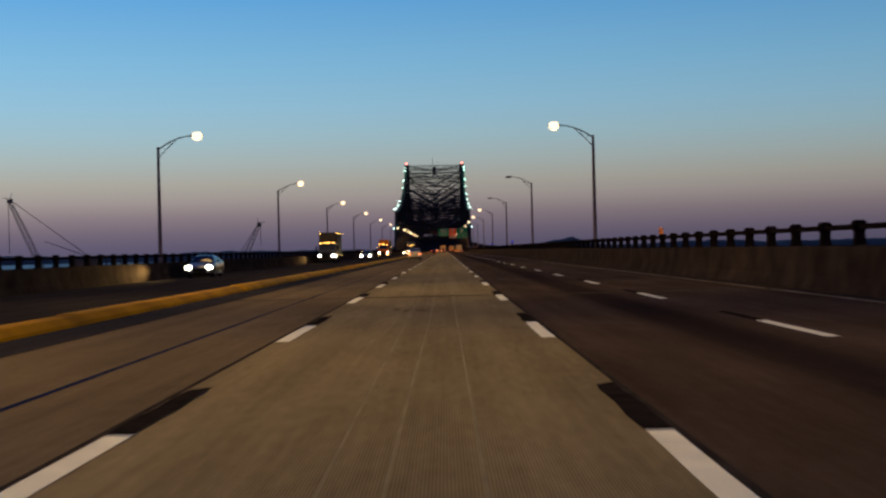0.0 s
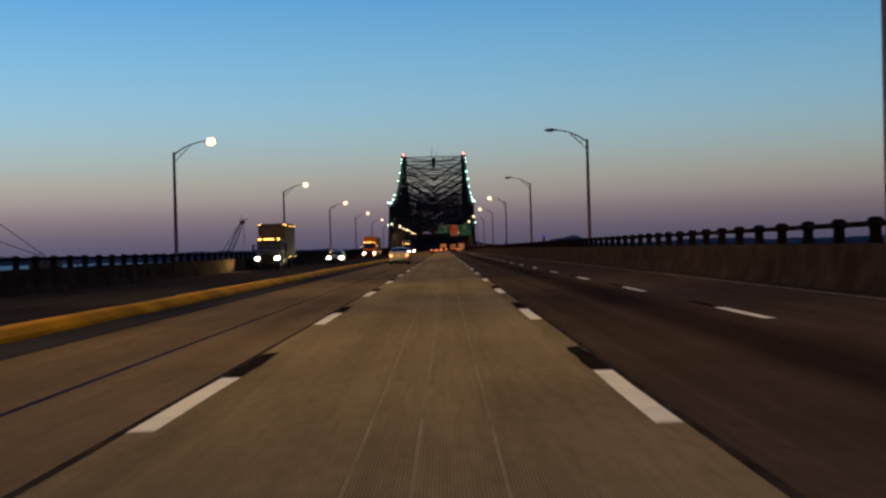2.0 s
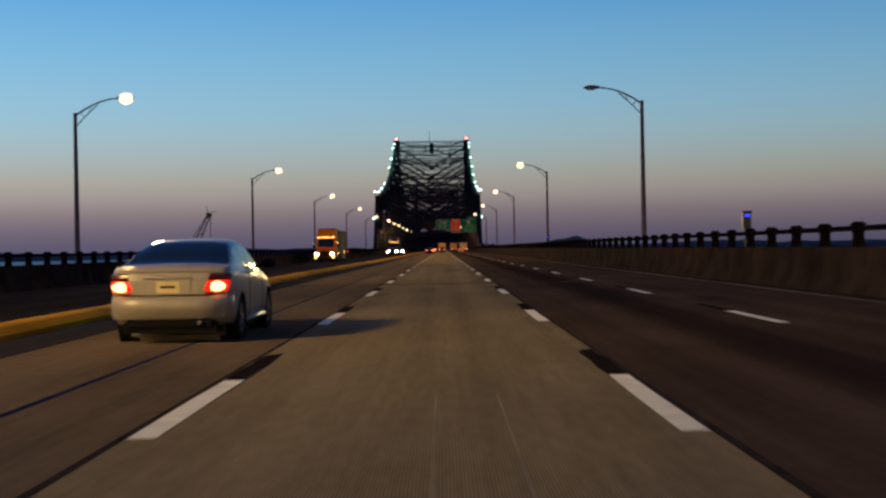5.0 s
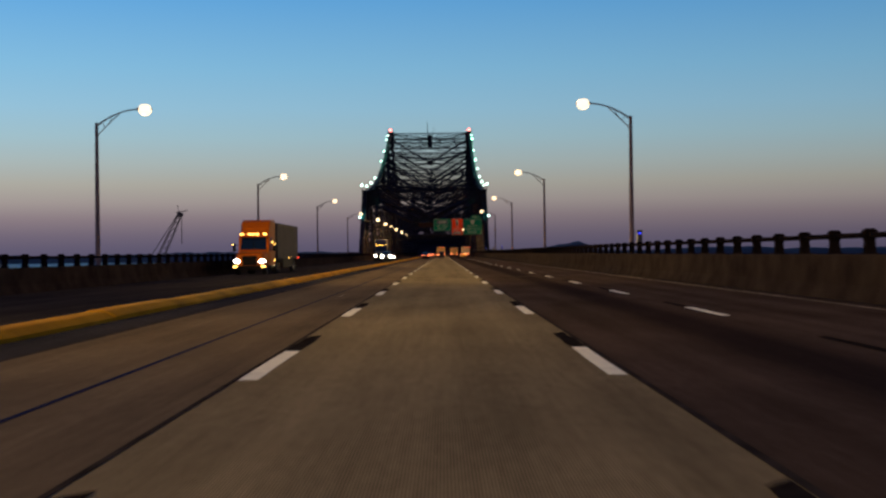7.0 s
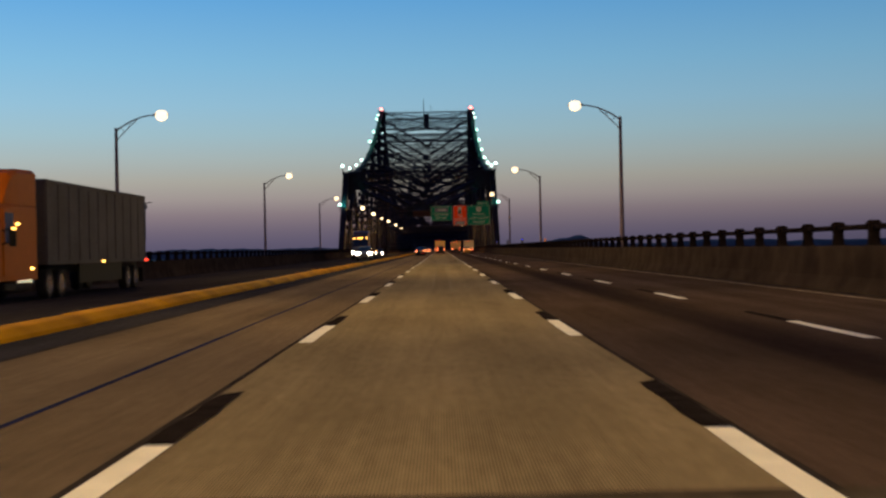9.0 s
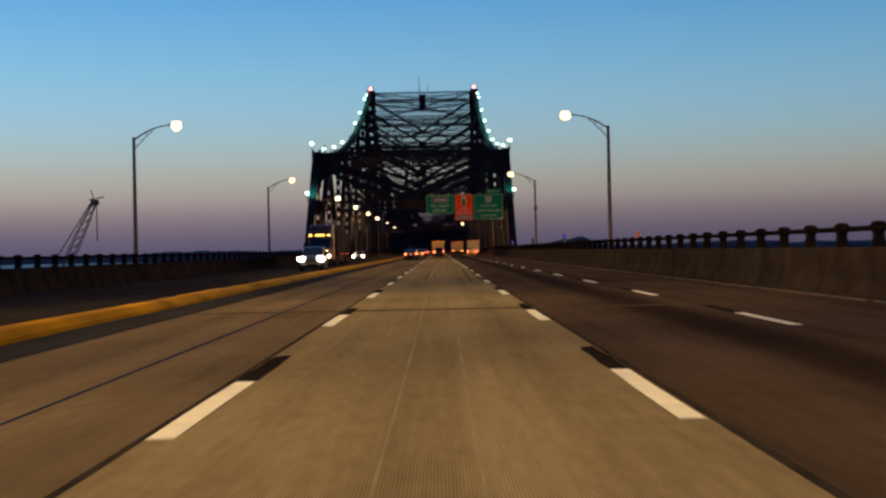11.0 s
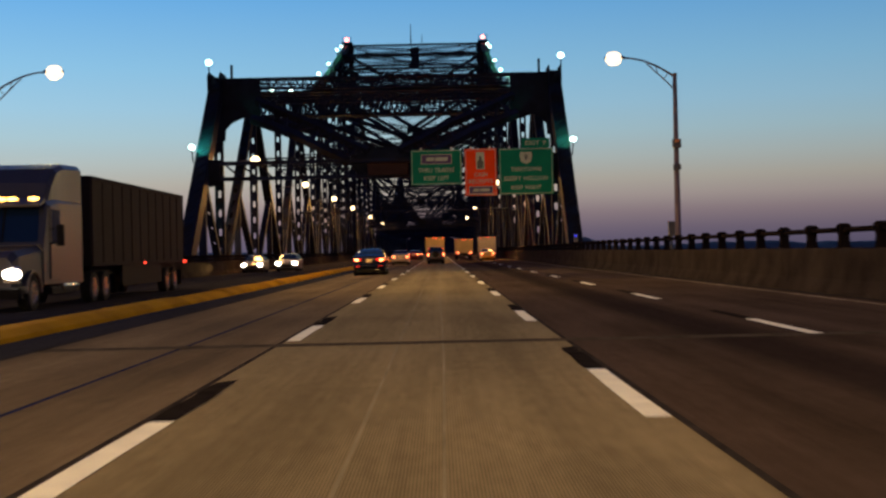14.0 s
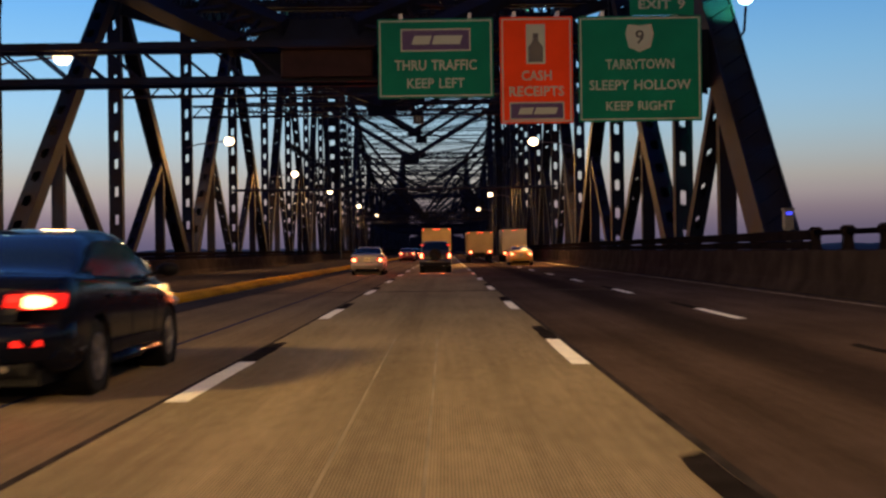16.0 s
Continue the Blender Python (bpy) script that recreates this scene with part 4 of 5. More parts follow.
part("pictogram_field", Shape().box(3.45, 4.15, SY - 0.010, SY, 8.0, 9.45), M_SIGNWHITE, s2, "white pictogram field")
part("pictogram", Shape().loft([[(3.8 + a, SY - 0.014, 8.06 + b) for a, b in ((-0.27, 0), (0.27, 0), (0.27, 0.55), (0.10, 0.78), (0.10, 1.05), (-0.10, 1.05), (-0.10, 0.78), (-0.27, 0.55))],
                                [(3.8 + a, SY - 0.010, 8.06 + b) for a, b in ((-0.27, 0), (0.27, 0), (0.27, 0.55), (0.10, 0.78), (0.10, 1.05), (-0.10, 1.05), (-0.10, 0.78), (-0.27, 0.55))]]), M_SIGNBLACK, s2, "black pictogram shape")
writing("lettering", "CASH", 0.50, (3.82, SY - 0.008, 7.55), M_SIGNWHITE, s2, 1.1, "white capital letters")
writing("lettering", "RECEIPTS", 0.50, (3.82, SY - 0.008, 6.98), M_SIGNWHITE, s2, 2.0, "white capital letters")
badge(s2, 3.82, 6.28, 1.9, 0.55)
s3 = road_sign(5.36, 9.86, 5.85, 9.70, M_SIGNGREEN, "large green overhead exit sign with route shield and towns")
pts = [(-0.42, 0.50), (0.0, 0.44), (0.42, 0.50), (0.52, 0.15), (0.40, -0.35), (0.0, -0.52), (-0.40, -0.35), (-0.52, 0.15)]
part("route_shield", Shape().loft([[(7.6 + a, SY - 0.012, 8.9 + b) for a, b in pts], [(7.6 + a, SY, 8.9 + b) for a, b in pts]]), M_SIGNWHITE, s3, "white route shield")
writing("shield_number", "9", 0.70, (7.6, SY - 0.020, 8.9), M_SIGNBLACK, s3, None, "black numeral")
writing("lettering", "TARRYTOWN", 0.50, (7.6, SY - 0.008, 7.92), M_SIGNWHITE, s3, 2.5, "white capital letters")
writing("lettering", "SLEEPY HOLLOW", 0.50, (7.6, SY - 0.008, 7.16), M_SIGNWHITE, s3, 3.7, "white capital letters")
writing("lettering", "KEEP RIGHT", 0.46, (7.6, SY - 0.008, 6.40), M_SIGNWHITE, s3, 2.5, "white capital letters")
part("exit_tab", Shape().chamfer_box(7.26, 9.60, SY, SY + 0.05, 9.72, 10.50, 0.012), M_SIGNGREEN, s3, "green exit tab")
writing("tab_lettering", "EXIT 9", 0.46, (8.43, SY - 0.008, 10.10), M_SIGNWHITE, s3, 1.7, "white capital letters")

sgl = thing("lane_signal", "dark reddish lane signal housing hung on the strut", "lane signal")
part("housing", Shape().chamfer_box(-5.6, -2.2, PS_Y - 0.6, PS_Y - 0.26, 7.75, 8.75, 0.05), M_LANEBOX, sgl)
part("hood", Shape().chamfer_box(-5.7, -2.1, PS_Y - 0.85, PS_Y - 0.26, 8.752, 8.83, 0.02), M_LANEBOX, sgl)


hang = thing("lane_signal", "small dark lane signal with pale strips under a strut", "lane signal")
part("housing", Shape().chamfer_box(-2.45, -1.45, node_y(3) - 1.0, node_y(3) - 0.6, 13.1, 13.9, 0.04), M_SIGNBLACK, hang)
for dx in (-0.13, 0.13):
    part("strip", Shape().box(-1.95 + dx - 0.05, -1.95 + dx + 0.05, node_y(3) - 1.012, node_y(3) - 1.0, 13.25, 13.75), M_SIGNWHITE, hang, "pale upright strip")
part("hanger", Shape().beam((-1.95, node_y(3) - 0.8, 13.9), (-1.95, node_y(3) - 0.8, 17.4), 0.1, 0.1), M_STEEL, hang)

# ---- cranes on the river ----
def crane(base, tip, label, stays):
    cr = thing("crane", label, "crane", "cranes on the river")
    b, t = Vector(base), Vector(tip)
    a = (t - b).normalized()
    side = Vector((0, 1, 0))
    up = a.cross(side).normalized()
    w = 1.1
    sh = Shape()
    corners = [side * e * w + up * f * w for e in (-1, 1) for f in (-1, 1)]
    n = max(6, int((t - b).length / 2.4))
    taper = lambda f: 0.35 + 0.65 * math.sin(math.pi * min(0.93, 0.12 + f * 0.83))
    for i in range(n):
        f0, f1 = i / n, (i + 1) / n
        p0, p1 = b.lerp(t, f0), b.lerp(t, f1)
        for c in corners:
            sh.beam(p0 + c * taper(f0), p1 + c * taper(f1), 0.22, 0.22, side)
        for e in (-1, 1):
            sh.beam(p0 + (side * w + up * w * e) * taper(f0), p1 + (side * w - up * w * e) * taper(f1), 0.12, 0.12, up)
            sh.beam(p0 + (side * w * e + up * w) * taper(f0), p1 + (side * w * e - up * w) * taper(f1), 0.12, 0.12, side)
    part("boom", sh, M_CRANE, cr, "tapered lattice boom")
    part("boom_head", Shape().chamfer_box(t.x - 1.0, t.x + 1.2, t.y - 0.7, t.y + 0.7, t.z - 0.8, t.z + 0.7, 0.1), M_CRANE, cr)
    tipw = 1 if t.x > b.x else -1
    part("sheave_frame", Shape().beam(t + Vector((-1.6 * tipw, 0, 0.7)), t + Vector((2.9 * tipw, 0, 1.5)), 0.3, 0.3, side), M_CRANE, cr)
    part("tip_mast", Shape().beam(t, t + Vector((-1.0 * tipw, 0, 3.6)), 0.22, 0.22, side), M_CRANE, cr)
    for p, q in stays:
        part("stay", Shape().tube([p, q], 0.16, 5), M_CRANE, cr)
    part("cab", Shape().chamfer_box(b.x - 4.5, b.x + 3.0, b.y - 2.2, b.y + 2.2, b.z - 4.0, b.z + 1.2, 0.2), M_CRANE, cr)
    part("barge", Shape().chamfer_box(b.x - 16, b.x + 16, b.y - 8, b.y + 8, -14.6, b.z - 4.0, 0.4), M_CRANE, cr, "flat work barge")
    return cr


crane((-113, 671, -6.0), (-102.0, 671, 17.5), "dark lattice crane on a barge, boom raised", [((-113, 671, 2), (-103, 671, 17.5)), ((-101.4, 671, 17), (-101.4, 671, 6))])
crane((-176, 533, -6.0), (-191, 533, 27), "large dark lattice crane on a barge with long stays", [((-190, 533, 27), (-156, 533, 1.5)), ((-176, 533, 9), (-156, 533, 1.5)), ((-191.5, 533, 26), (-191.5, 533, 4))])

barge = thing("work_barge", "flat work barge with a low roofed shelter on posts", "barge")
part("hull", Shape().chamfer_box(-176, -140, 536, 552, -14.5, -11.5, 0.5), M_CRANE, barge)
part("deck_roof", Shape().chamfer_box(-167, -145.5, 539, 549, 1.1, 2.2, 0.2), M_CRANE, barge, "flat shelter roof")
part("deck_floor", Shape().chamfer_box(-168, -144.5, 538.5, 549.5, -4.4, -3.6, 0.2), M_CRANE, barge)
for bx in (-166, -160, -153, -146.5):
    for by in (540, 548):
        part("post", Shape().beam((bx, by, -11.6), (bx, by, 1.2), 0.5, 0.5), M_CRANE, barge)
part("cabin", Shape().chamfer_box(-166, -155, 540.5, 547.5, -3.6, 0.4, 0.2), M_CRANE, barge)

# ---- vehicles ----
def paint(name, colour, metal=0.3, rough=0.32, coat=0.6, spec=0.5):
    return material(name, colour, rough, metal=metal, vary=0.06, scale=3, fine=80, coat=coat, grain=0.03, spec=spec)


M_SILVER = paint("silver_car_paint", (0.25, 0.23, 0.185), 0.15, 0.34, 0.25, 0.3)
M_DARKCAR = paint("black_car_paint", (0.0025, 0.0035, 0.009), 0.0, 0.12, 0.0, 0.13)
M_NAVY = paint("dark_blue_car_paint", (0.014, 0.015, 0.022), 0.3)
M_REDCAR = paint("dark_red_car_paint", (0.20, 0.022, 0.018), 0.3)
M_GREYCAR = paint("grey_car_paint", (0.06, 0.06, 0.065), 0.4)
M_CABYELLOW = paint("yellow_cab_paint", (0.62, 0.36, 0.04), 0.1)
M_WHITEBOX = material("truck_box_dusty", (0.045, 0.036, 0.034), 0.7, spec=0.05, vary=0.2, scale=0.9, fine=14, dirt=(0.030, 0.024, 0.022))
M_PALEBOX = material("truck_box_pale", (0.40, 0.35, 0.24), 0.55, vary=0.12, scale=0.9, fine=14)
M_CREAMBOX = material("truck_box_cream", (0.25, 0.175, 0.065), 0.55, vary=0.15, scale=0.9, fine=14)
M_GREYBOX = material("trailer_aluminium", (0.013, 0.011, 0.013), 0.7, metal=0.0, spec=0.03, vary=0.15, scale=0.7, fine=10)
M_PALETRAILER = material("trailer_pale_aluminium", (0.060, 0.054, 0.058), 0.7, spec=0.06, vary=0.18, scale=0.7, fine=10)
M_ORANGECAB = paint("orange_truck_paint", (0.30, 0.070, 0.003), 0.0, 0.6, 0.0, 0.06)
M_WHITECAB = paint("pale_truck_paint", (0.016, 0.017, 0.028), 0.0, 0.4, 0.1, 0.3)
M_GLASS = glass_material("car_glass_dark", (0.004, 0.011, 0.036), 0.10)
M_TYRE = material("tyre_rubber", (0.012, 0.012, 0.013), 0.9, spec=0.1, vary=0.3, scale=6, fine=60, bump=0.3)
M_RIM = material("alloy_rim", (0.20, 0.195, 0.20), 0.42, metal=0.8, vary=0.1, scale=8, fine=60)
M_TRIM = material("black_plastic_trim", (0.006, 0.006, 0.007), 0.7, spec=0.06, vary=0.2, scale=8, fine=60)
M_PLATE_Y = material("number_plate_sheet", (0.60, 0.50, 0.24), 0.5, vary=0.08, scale=8, fine=60)
M_LAMPRED = glowing("tail_lamp_lit", (0.75, 0.010, 0.005), 0.85)
M_DARKLENS = material("tail_lens_unlit", (0.060, 0.004, 0.004), 0.25, vary=0.1, scale=8, fine=60)
M_LAMPHOT = glowing("tail_bulb_lit", (1.0, 0.26, 0.09), 9.0)
M_HEADLIGHT = glowing("headlamp_lit", (1.0, 0.90, 0.72), 14.0)
M_AMBER = glowing("amber_marker_lit", (1.0, 0.52, 0.10), 7.0)
M_REDMARK = glowing("red_marker_lit", (1.0, 0.06, 0.03), 3.0)
M_CHROME = material("dull_chrome", (0.55, 0.53, 0.50), 0.22, metal=0.9, vary=0.1, scale=8, fine=60)


def lathe(profile, c, n=22):
    """A wheel shape round the x axis: profile of (x, radius)."""
    return Shape().loft([[(c[0] + x, c[1] + r * math.cos(a), c[2] + r * math.sin(a)) for a in (2 * math.pi * i / n for i in range(n))] for x, r in profile])


def wheel(parent, x, y, r, w, side, rim=M_RIM):
    wh = part("wheel", lathe([(-side * w * 0.5, r * 0.55), (-side * w * 0.5, r * 0.9), (-side * w * 0.38, r), (side * w * 0.38, r), (side * w * 0.5, r * 0.92), (side * w * 0.5, r * 0.66), (side * w * 0.30, r * 0.62)], (x, y, r)), M_TYRE, parent, "black rubber tyre", smooth=False)
    part("rim", lathe([(side * w * 0.26, r * 0.64), (side * w * 0.47, r * 0.64), (side * w * 0.47, r * 0.56), (side * w * 0.34, r * 0.52), (side * w * 0.34, r * 0.1)], (x, y, r), 18), rim, wh, "alloy wheel rim")
    hub = Shape()
    for k in range(5):
        a = 2 * math.pi * k / 5
        hub.beam((x + side * w * 0.42, y, r), (x + side * w * 0.42, y + r * 0.6 * math.cos(a), r + r * 0.6 * math.sin(a)), w * 0.16, r * 0.17)
    part("spokes", hub, rim, wh)


def slab_pane(q, out, parent, name, mat=M_GLASS, label="dark window glass"):
    """A pane through four corners, 8 mm thick, lifted 7 mm off the body."""
    q = [Vector(p) for p in q]
    n = (q[1] - q[0]).cross(q[3] - q[0]).normalized()
    if n.dot(Vector(out)) < 0:
        n = -n
    return part(name, Shape().hexa([p + n * 0.002 for p in q] + [p + n * 0.012 for p in q]), mat, parent, label)


def glide(x, table):
    """A smooth curve through a table of (x, value) that never overshoots."""
    xs, vs = [a for a, _ in table], [b for _, b in table]
    n = len(xs)
    if x <= xs[0]:
        return vs[0]
    if x >= xs[-1]:
        return vs[-1]
    d = [(vs[i + 1] - vs[i]) / (xs[i + 1] - xs[i]) for i in range(n - 1)]
    m = [d[0]] + [0.0 if d[i - 1] * d[i] <= 0 else 2 * d[i - 1] * d[i] / (d[i - 1] + d[i]) for i in range(1, n - 1)] + [d[-1]]
    i = max(k for k in range(n - 1) if xs[k] <= x)
    h = xs[i + 1] - xs[i]
    t = (x - xs[i]) / h
    return (2 * t ** 3 - 3 * t * t + 1) * vs[i] + (t ** 3 - 2 * t * t + t) * h * m[i] + (3 * t * t - 2 * t ** 3) * vs[i + 1] + (t ** 3 - t * t) * h * m[i + 1]


# low: underside, waist: shoulder line, wide: half width, roof: height over the waist as a share, each along the length from the tail
COUPE = dict(L=4.44, hw=0.86, axle=(0.92, 3.54), r=0.315, roof_z=1.43, roof_w=0.58, tail=0.20,
             low=[(0, 0.34), (0.3, 0.24), (1.0, 0.21), (3.4, 0.21), (4.1, 0.24), (4.44, 0.34)],
             waist=[(0, 0.97), (0.10, 1.035), (0.30, 1.055), (0.9, 1.035), (2.2, 0.975), (3.0, 0.93), (3.6, 0.87), (4.1, 0.76), (4.36, 0.63), (4.44, 0.56)],
             wide=[(0, 0.78), (0.15, 0.83), (0.5, 0.85), (1.2, 0.86), (3.0, 0.86), (3.7, 0.84), (4.2, 0.78), (4.44, 0.66)],
             roof=[(0.42, 0.0), (0.62, 0.14), (0.98, 0.56), (1.34, 0.87), (1.75, 0.99), (2.1, 1.0), (2.45, 0.90), (2.85, 0.50), (3.18, 0.10), (3.32, 0.0)],
             rear_glass=(0.50, 1.40), front_glass=(2.36, 3.22), side=(1.02, 3.02), pillar=1.62, lamp=(0.30, 0.71, 0.96, 0.10), doors=(1.58, 2.85))
SEDAN = dict(L=4.85, hw=0.915, axle=(1.02, 3.80), r=0.335, roof_z=1.475, roof_w=0.60, tail=0.26,
             low=[(0, 0.36), (0.3, 0.25), (1.0, 0.22), (3.8, 0.22), (4.5, 0.25), (4.85, 0.36)],
             waist=[(0, 0.96), (0.10, 1.04), (0.32, 1.07), (0.9, 1.06), (2.4, 1.005), (3.3, 0.965), (3.9, 0.90), (4.5, 0.78), (4.77, 0.66), (4.85, 0.58)],
             wide=[(0, 0.83), (0.18, 0.885), (0.5, 0.905), (1.2, 0.915), (3.3, 0.915), (4.0, 0.895), (4.6, 0.82), (4.85, 0.70)],
             roof=[(0.44, 0.0), (0.66, 0.13), (1.05, 0.55), (1.50, 0.86), (2.0, 0.99), (2.4, 1.0), (2.8, 0.91), (3.2, 0.52), (3.58, 0.10), (3.75, 0.0)],
             rear_glass=(0.54, 1.52), front_glass=(2.70, 3.62), side=(1.10, 3.40), pillar=2.12, lamp=(0.42, 0.80, 0.96, 0.06), lit=0.80, doors=(1.16, 2.16, 3.10))
SUV = dict(L=4.40, hw=0.88, axle=(0.85, 3.45), r=0.36, roof_z=1.72, roof_w=0.68, tail=0.10,
           low=[(0, 0.42), (0.3, 0.36), (1.0, 0.33), (3.5, 0.33), (4.1, 0.38), (4.40, 0.46)],
           waist=[(0, 1.08), (0.3, 1.12), (2.2, 1.10), (3.1, 1.07), (3.7, 1.02), (4.2, 0.92), (4.40, 0.78)],
           wide=[(0, 0.84), (0.2, 0.87), (1.0, 0.88), (3.2, 0.88), (3.9, 0.86), (4.40, 0.74)],
           roof=[(0.01, 0.0), (0.10, 0.45), (0.24, 0.90), (0.5, 0.98), (1.4, 1.0), (2.2, 0.97), (2.55, 0.80), (2.95, 0.25), (3.20, 0.0)],
           rear_glass=(0.05, 0.25), front_glass=(2.36, 3.10), side=(0.36, 2.95), pillar=1.70, lamp=(0.17, 0.80, 1.12, 0.0), lit=0.85, doors=(0.95, 1.72, 2.80))


def car(spec, paint_mat, label, x, y, turn=0, name="car", front=False, hot=True, category="car", glare=1.0):
    """A car whose rear bumper stands at y (or whose nose does, when it comes towards us)."""
    cr = thing(name, label, category, "cars on the bridge")
    L, hw, r = spec["L"], spec["hw"], spec["r"]
    cr.matrix_world = pose(x, y + (L if turn else 0), west_z(x), 0, 0, 180 if turn else 0)

    def wrap(xx, yy):
        """The ends curve round in plan."""
        k = (min(1.0, abs(xx) / hw)) ** 4
        if yy < 0.7:
            return yy + spec["tail"] * k * (1 - yy / 0.7)
        if yy > L - 0.9:
            return yy - 0.34 * k * (1 - (L - yy) / 0.9)
        return yy

    def half_ring(yy):
        zb, zs, w, g = (glide(yy, spec[k]) for k in ("low", "waist", "wide", "roof"))
        wr = 0.88 * w + (spec["roof_w"] - 0.88 * w) * g ** 1.15
        h = (spec["roof_z"] - zs) * g
        mid = zb + (zs - zb) * 0.52
        pts = [(0.78 * w, zb), (0.92 * w, zb + 0.025), (0.975 * w, zb + 0.10), (0.995 * w, (zb + mid) / 2 + 0.05), (w, mid), (0.995 * w, zs - 0.16), (0.975 * w, zs - 0.06), (0.945 * w, zs - 0.015)]
        for f in (0.0, 0.28, 0.55, 0.80):
            pts.append((0.91 * w + (wr - 0.91 * w) * f ** 1.2, zs + 0.005 + h * f))
        pts += [(wr * 0.985, zs + 0.006 + h * 0.92), (wr * 0.90, zs + 0.010 + h * 0.985), (wr * 0.66, zs + 0.022 + h), (wr * 0.34, zs + 0.030 + h), (0.0, zs + 0.033 + h)]
        return pts

    GLASS_LOW, GLASS_TOP, TOP = 8, 11, 12
    ys = sorted(set([round(L * i / 76, 4) for i in range(77)] + [v for k in ("rear_glass", "front_glass", "side") for v in spec[k]] + [spec["pillar"] - 0.045, spec["pillar"] + 0.045, 0.03]))
    verts, rows = [], len(half_ring(1.0))
    for yy in ys:
        hr = half_ring(yy)
        full = [(a, z) for a, z in hr] + [(-a, z) for a, z in reversed(hr[:-1])]
        verts += [(a, wrap(a, yy), z) for a, z in full]
    m = 2 * rows - 1
    bins = {}

    def sort_face(face, key):
        bins.setdefault(key, []).append(face)

    Ra = r * 1.16
    snap = {}
    for i in range(len(ys) - 1):
        yc = (ys[i] + ys[i + 1]) / 2
        for j in range(m):
            a, b = i * m + j, i * m + (j + 1) % m
            quad = (a, b, b + m, a + m)
            k = j if j < rows - 1 else m - 2 - j
            key = "body"
            c = sum((Vector(verts[q]) for q in quad), Vector()) / 4
            if j < m - 1 and k < 6 and any((c.y - ay) ** 2 + (c.z - r) ** 2 < Ra * Ra for ay in spec["axle"]):
                for q in quad:
                    snap[q] = min(spec["axle"], key=lambda ay: abs(ay - c.y))
                continue
            if j < m - 1:
                if GLASS_LOW <= k < GLASS_TOP and spec["side"][0] < yc < spec["side"][1] and abs(yc - spec["pillar"]) > 0.045 and glide(yc, spec["roof"]) > 0.1:
                    key = ("side_window", j < rows, yc > spec["pillar"])
                elif k >= TOP and spec["rear_glass"][0] < yc < spec["rear_glass"][1]:
                    key = "rear_window"
                elif k >= TOP and spec["front_glass"][0] < yc < spec["front_glass"][1]:
                    key = "windscreen"
            sort_face(quad, key)
    for e in (0, (len(ys) - 1) * m):
        for j in range(rows - 1):
            sort_face((e + j, e + j + 1, e + m - 2 - j, e + m - 1 - j) if j < rows - 2 else (e + j, e + j + 1, e + m - 1 - j), "body")
    for q, ay in snap.items():
        v = Vector(verts[q])
        o = Vector((0, v.y - ay, v.z - r))
        verts[q] = (v.x, ay + o.y * Ra / o.length, r + o.z * Ra / o.length)

    def piece(nm, key, mat, lab=""):
        faces = bins.get(key, [])
        ids = sorted({q for f in faces for q in f})
        back = {q: n for n, q in enumerate(ids)}
        me = bpy.data.meshes.new(nm)
        me.from_pydata([verts[q] for q in ids], [], [tuple(back[q] for q in f) for f in faces])
        me.materials.append(mat)
        bm = bmesh.new()
        bm.from_mesh(me)
        bmesh.ops.recalc_face_normals(bm, faces=bm.faces)
        if bm.faces and sum((f.calc_center_median() - Vector((0, L / 2, 0.7))).dot(f.normal) for f in bm.faces) < 0:
            bmesh.ops.reverse_faces(bm, faces=bm.faces)
        bm.to_mesh(me)
        bm.free()
        me.polygons.foreach_set("use_smooth", [True] * len(me.polygons))
        me.set_sharp_from_angle(angle=radians(42))
        return part(nm, me, mat, cr, lab)

    piece("body", "body", paint_mat, "smooth painted body shell")
    piece("rear_window", "rear_window", M_GLASS, "sloping dark rear glass")
    piece("windscreen", "windscreen", M_GLASS, "dark window glass")
    for key in [k for k in bins if isinstance(k, tuple)]:
        piece("side_window", key, M_GLASS, "dark window glass")

    zw = glide(spec["pillar"], spec["waist"])
    lw, lb, lt, cut = spec["lamp"]
    for side in (1, -1):
        my = spec["side"][1] - 0.14
        bw = glide(my, spec["wide"])
        mirror = part("mirror", Shape().ball((side * (bw + 0.10), my, zw + 0.06), 0.12, 0.09, 0.075, 12, 8), M_TRIM, cr, "dark wing mirror", smooth=True)
        part("mirror_stem", Shape().beam((side * bw * 0.88, my, zw + 0.0), (side * (bw + 0.06), my, zw + 0.04), 0.06, 0.04, (0, 1, 0)), M_TRIM, mirror)
        for ay in spec["axle"]:
            arch = Shape().loft([[(side * (hw * 0.985 + dx), ay + q * math.cos(a), r + q * math.sin(a)) for a in (2 * math.pi * i / 24 for i in range(24))] for dx, q in ((0.0, Ra * 1.004), (-0.28, Ra), (-0.28, 0.05))], cap=False)
            part("wheel_arch", arch, M_TRIM, cr, "dark wheel arch liner")
            wheel(cr, side * (hw - 0.115), ay, r, 0.20, side)
        part("sill", Shape().tube([(side * hw * 0.955, spec["axle"][0] + 0.44, 0.265), (side * hw * 0.965, L / 2, 0.26), (side * hw * 0.955, spec["axle"][1] - 0.44, 0.265)], 0.05, 8), paint_mat, cr, "side sill", smooth=True)
        for yy in spec["doors"][1:]:
            wx = glide(yy, spec["wide"])
            part("door_handle", Shape().chamfer_box(*sorted((side * wx * 0.985, side * (wx * 0.985 + 0.03))), yy - 0.98 + 0.10, yy - 0.98 + 0.27, zw - 0.17, zw - 0.135, 0.008), paint_mat, cr)
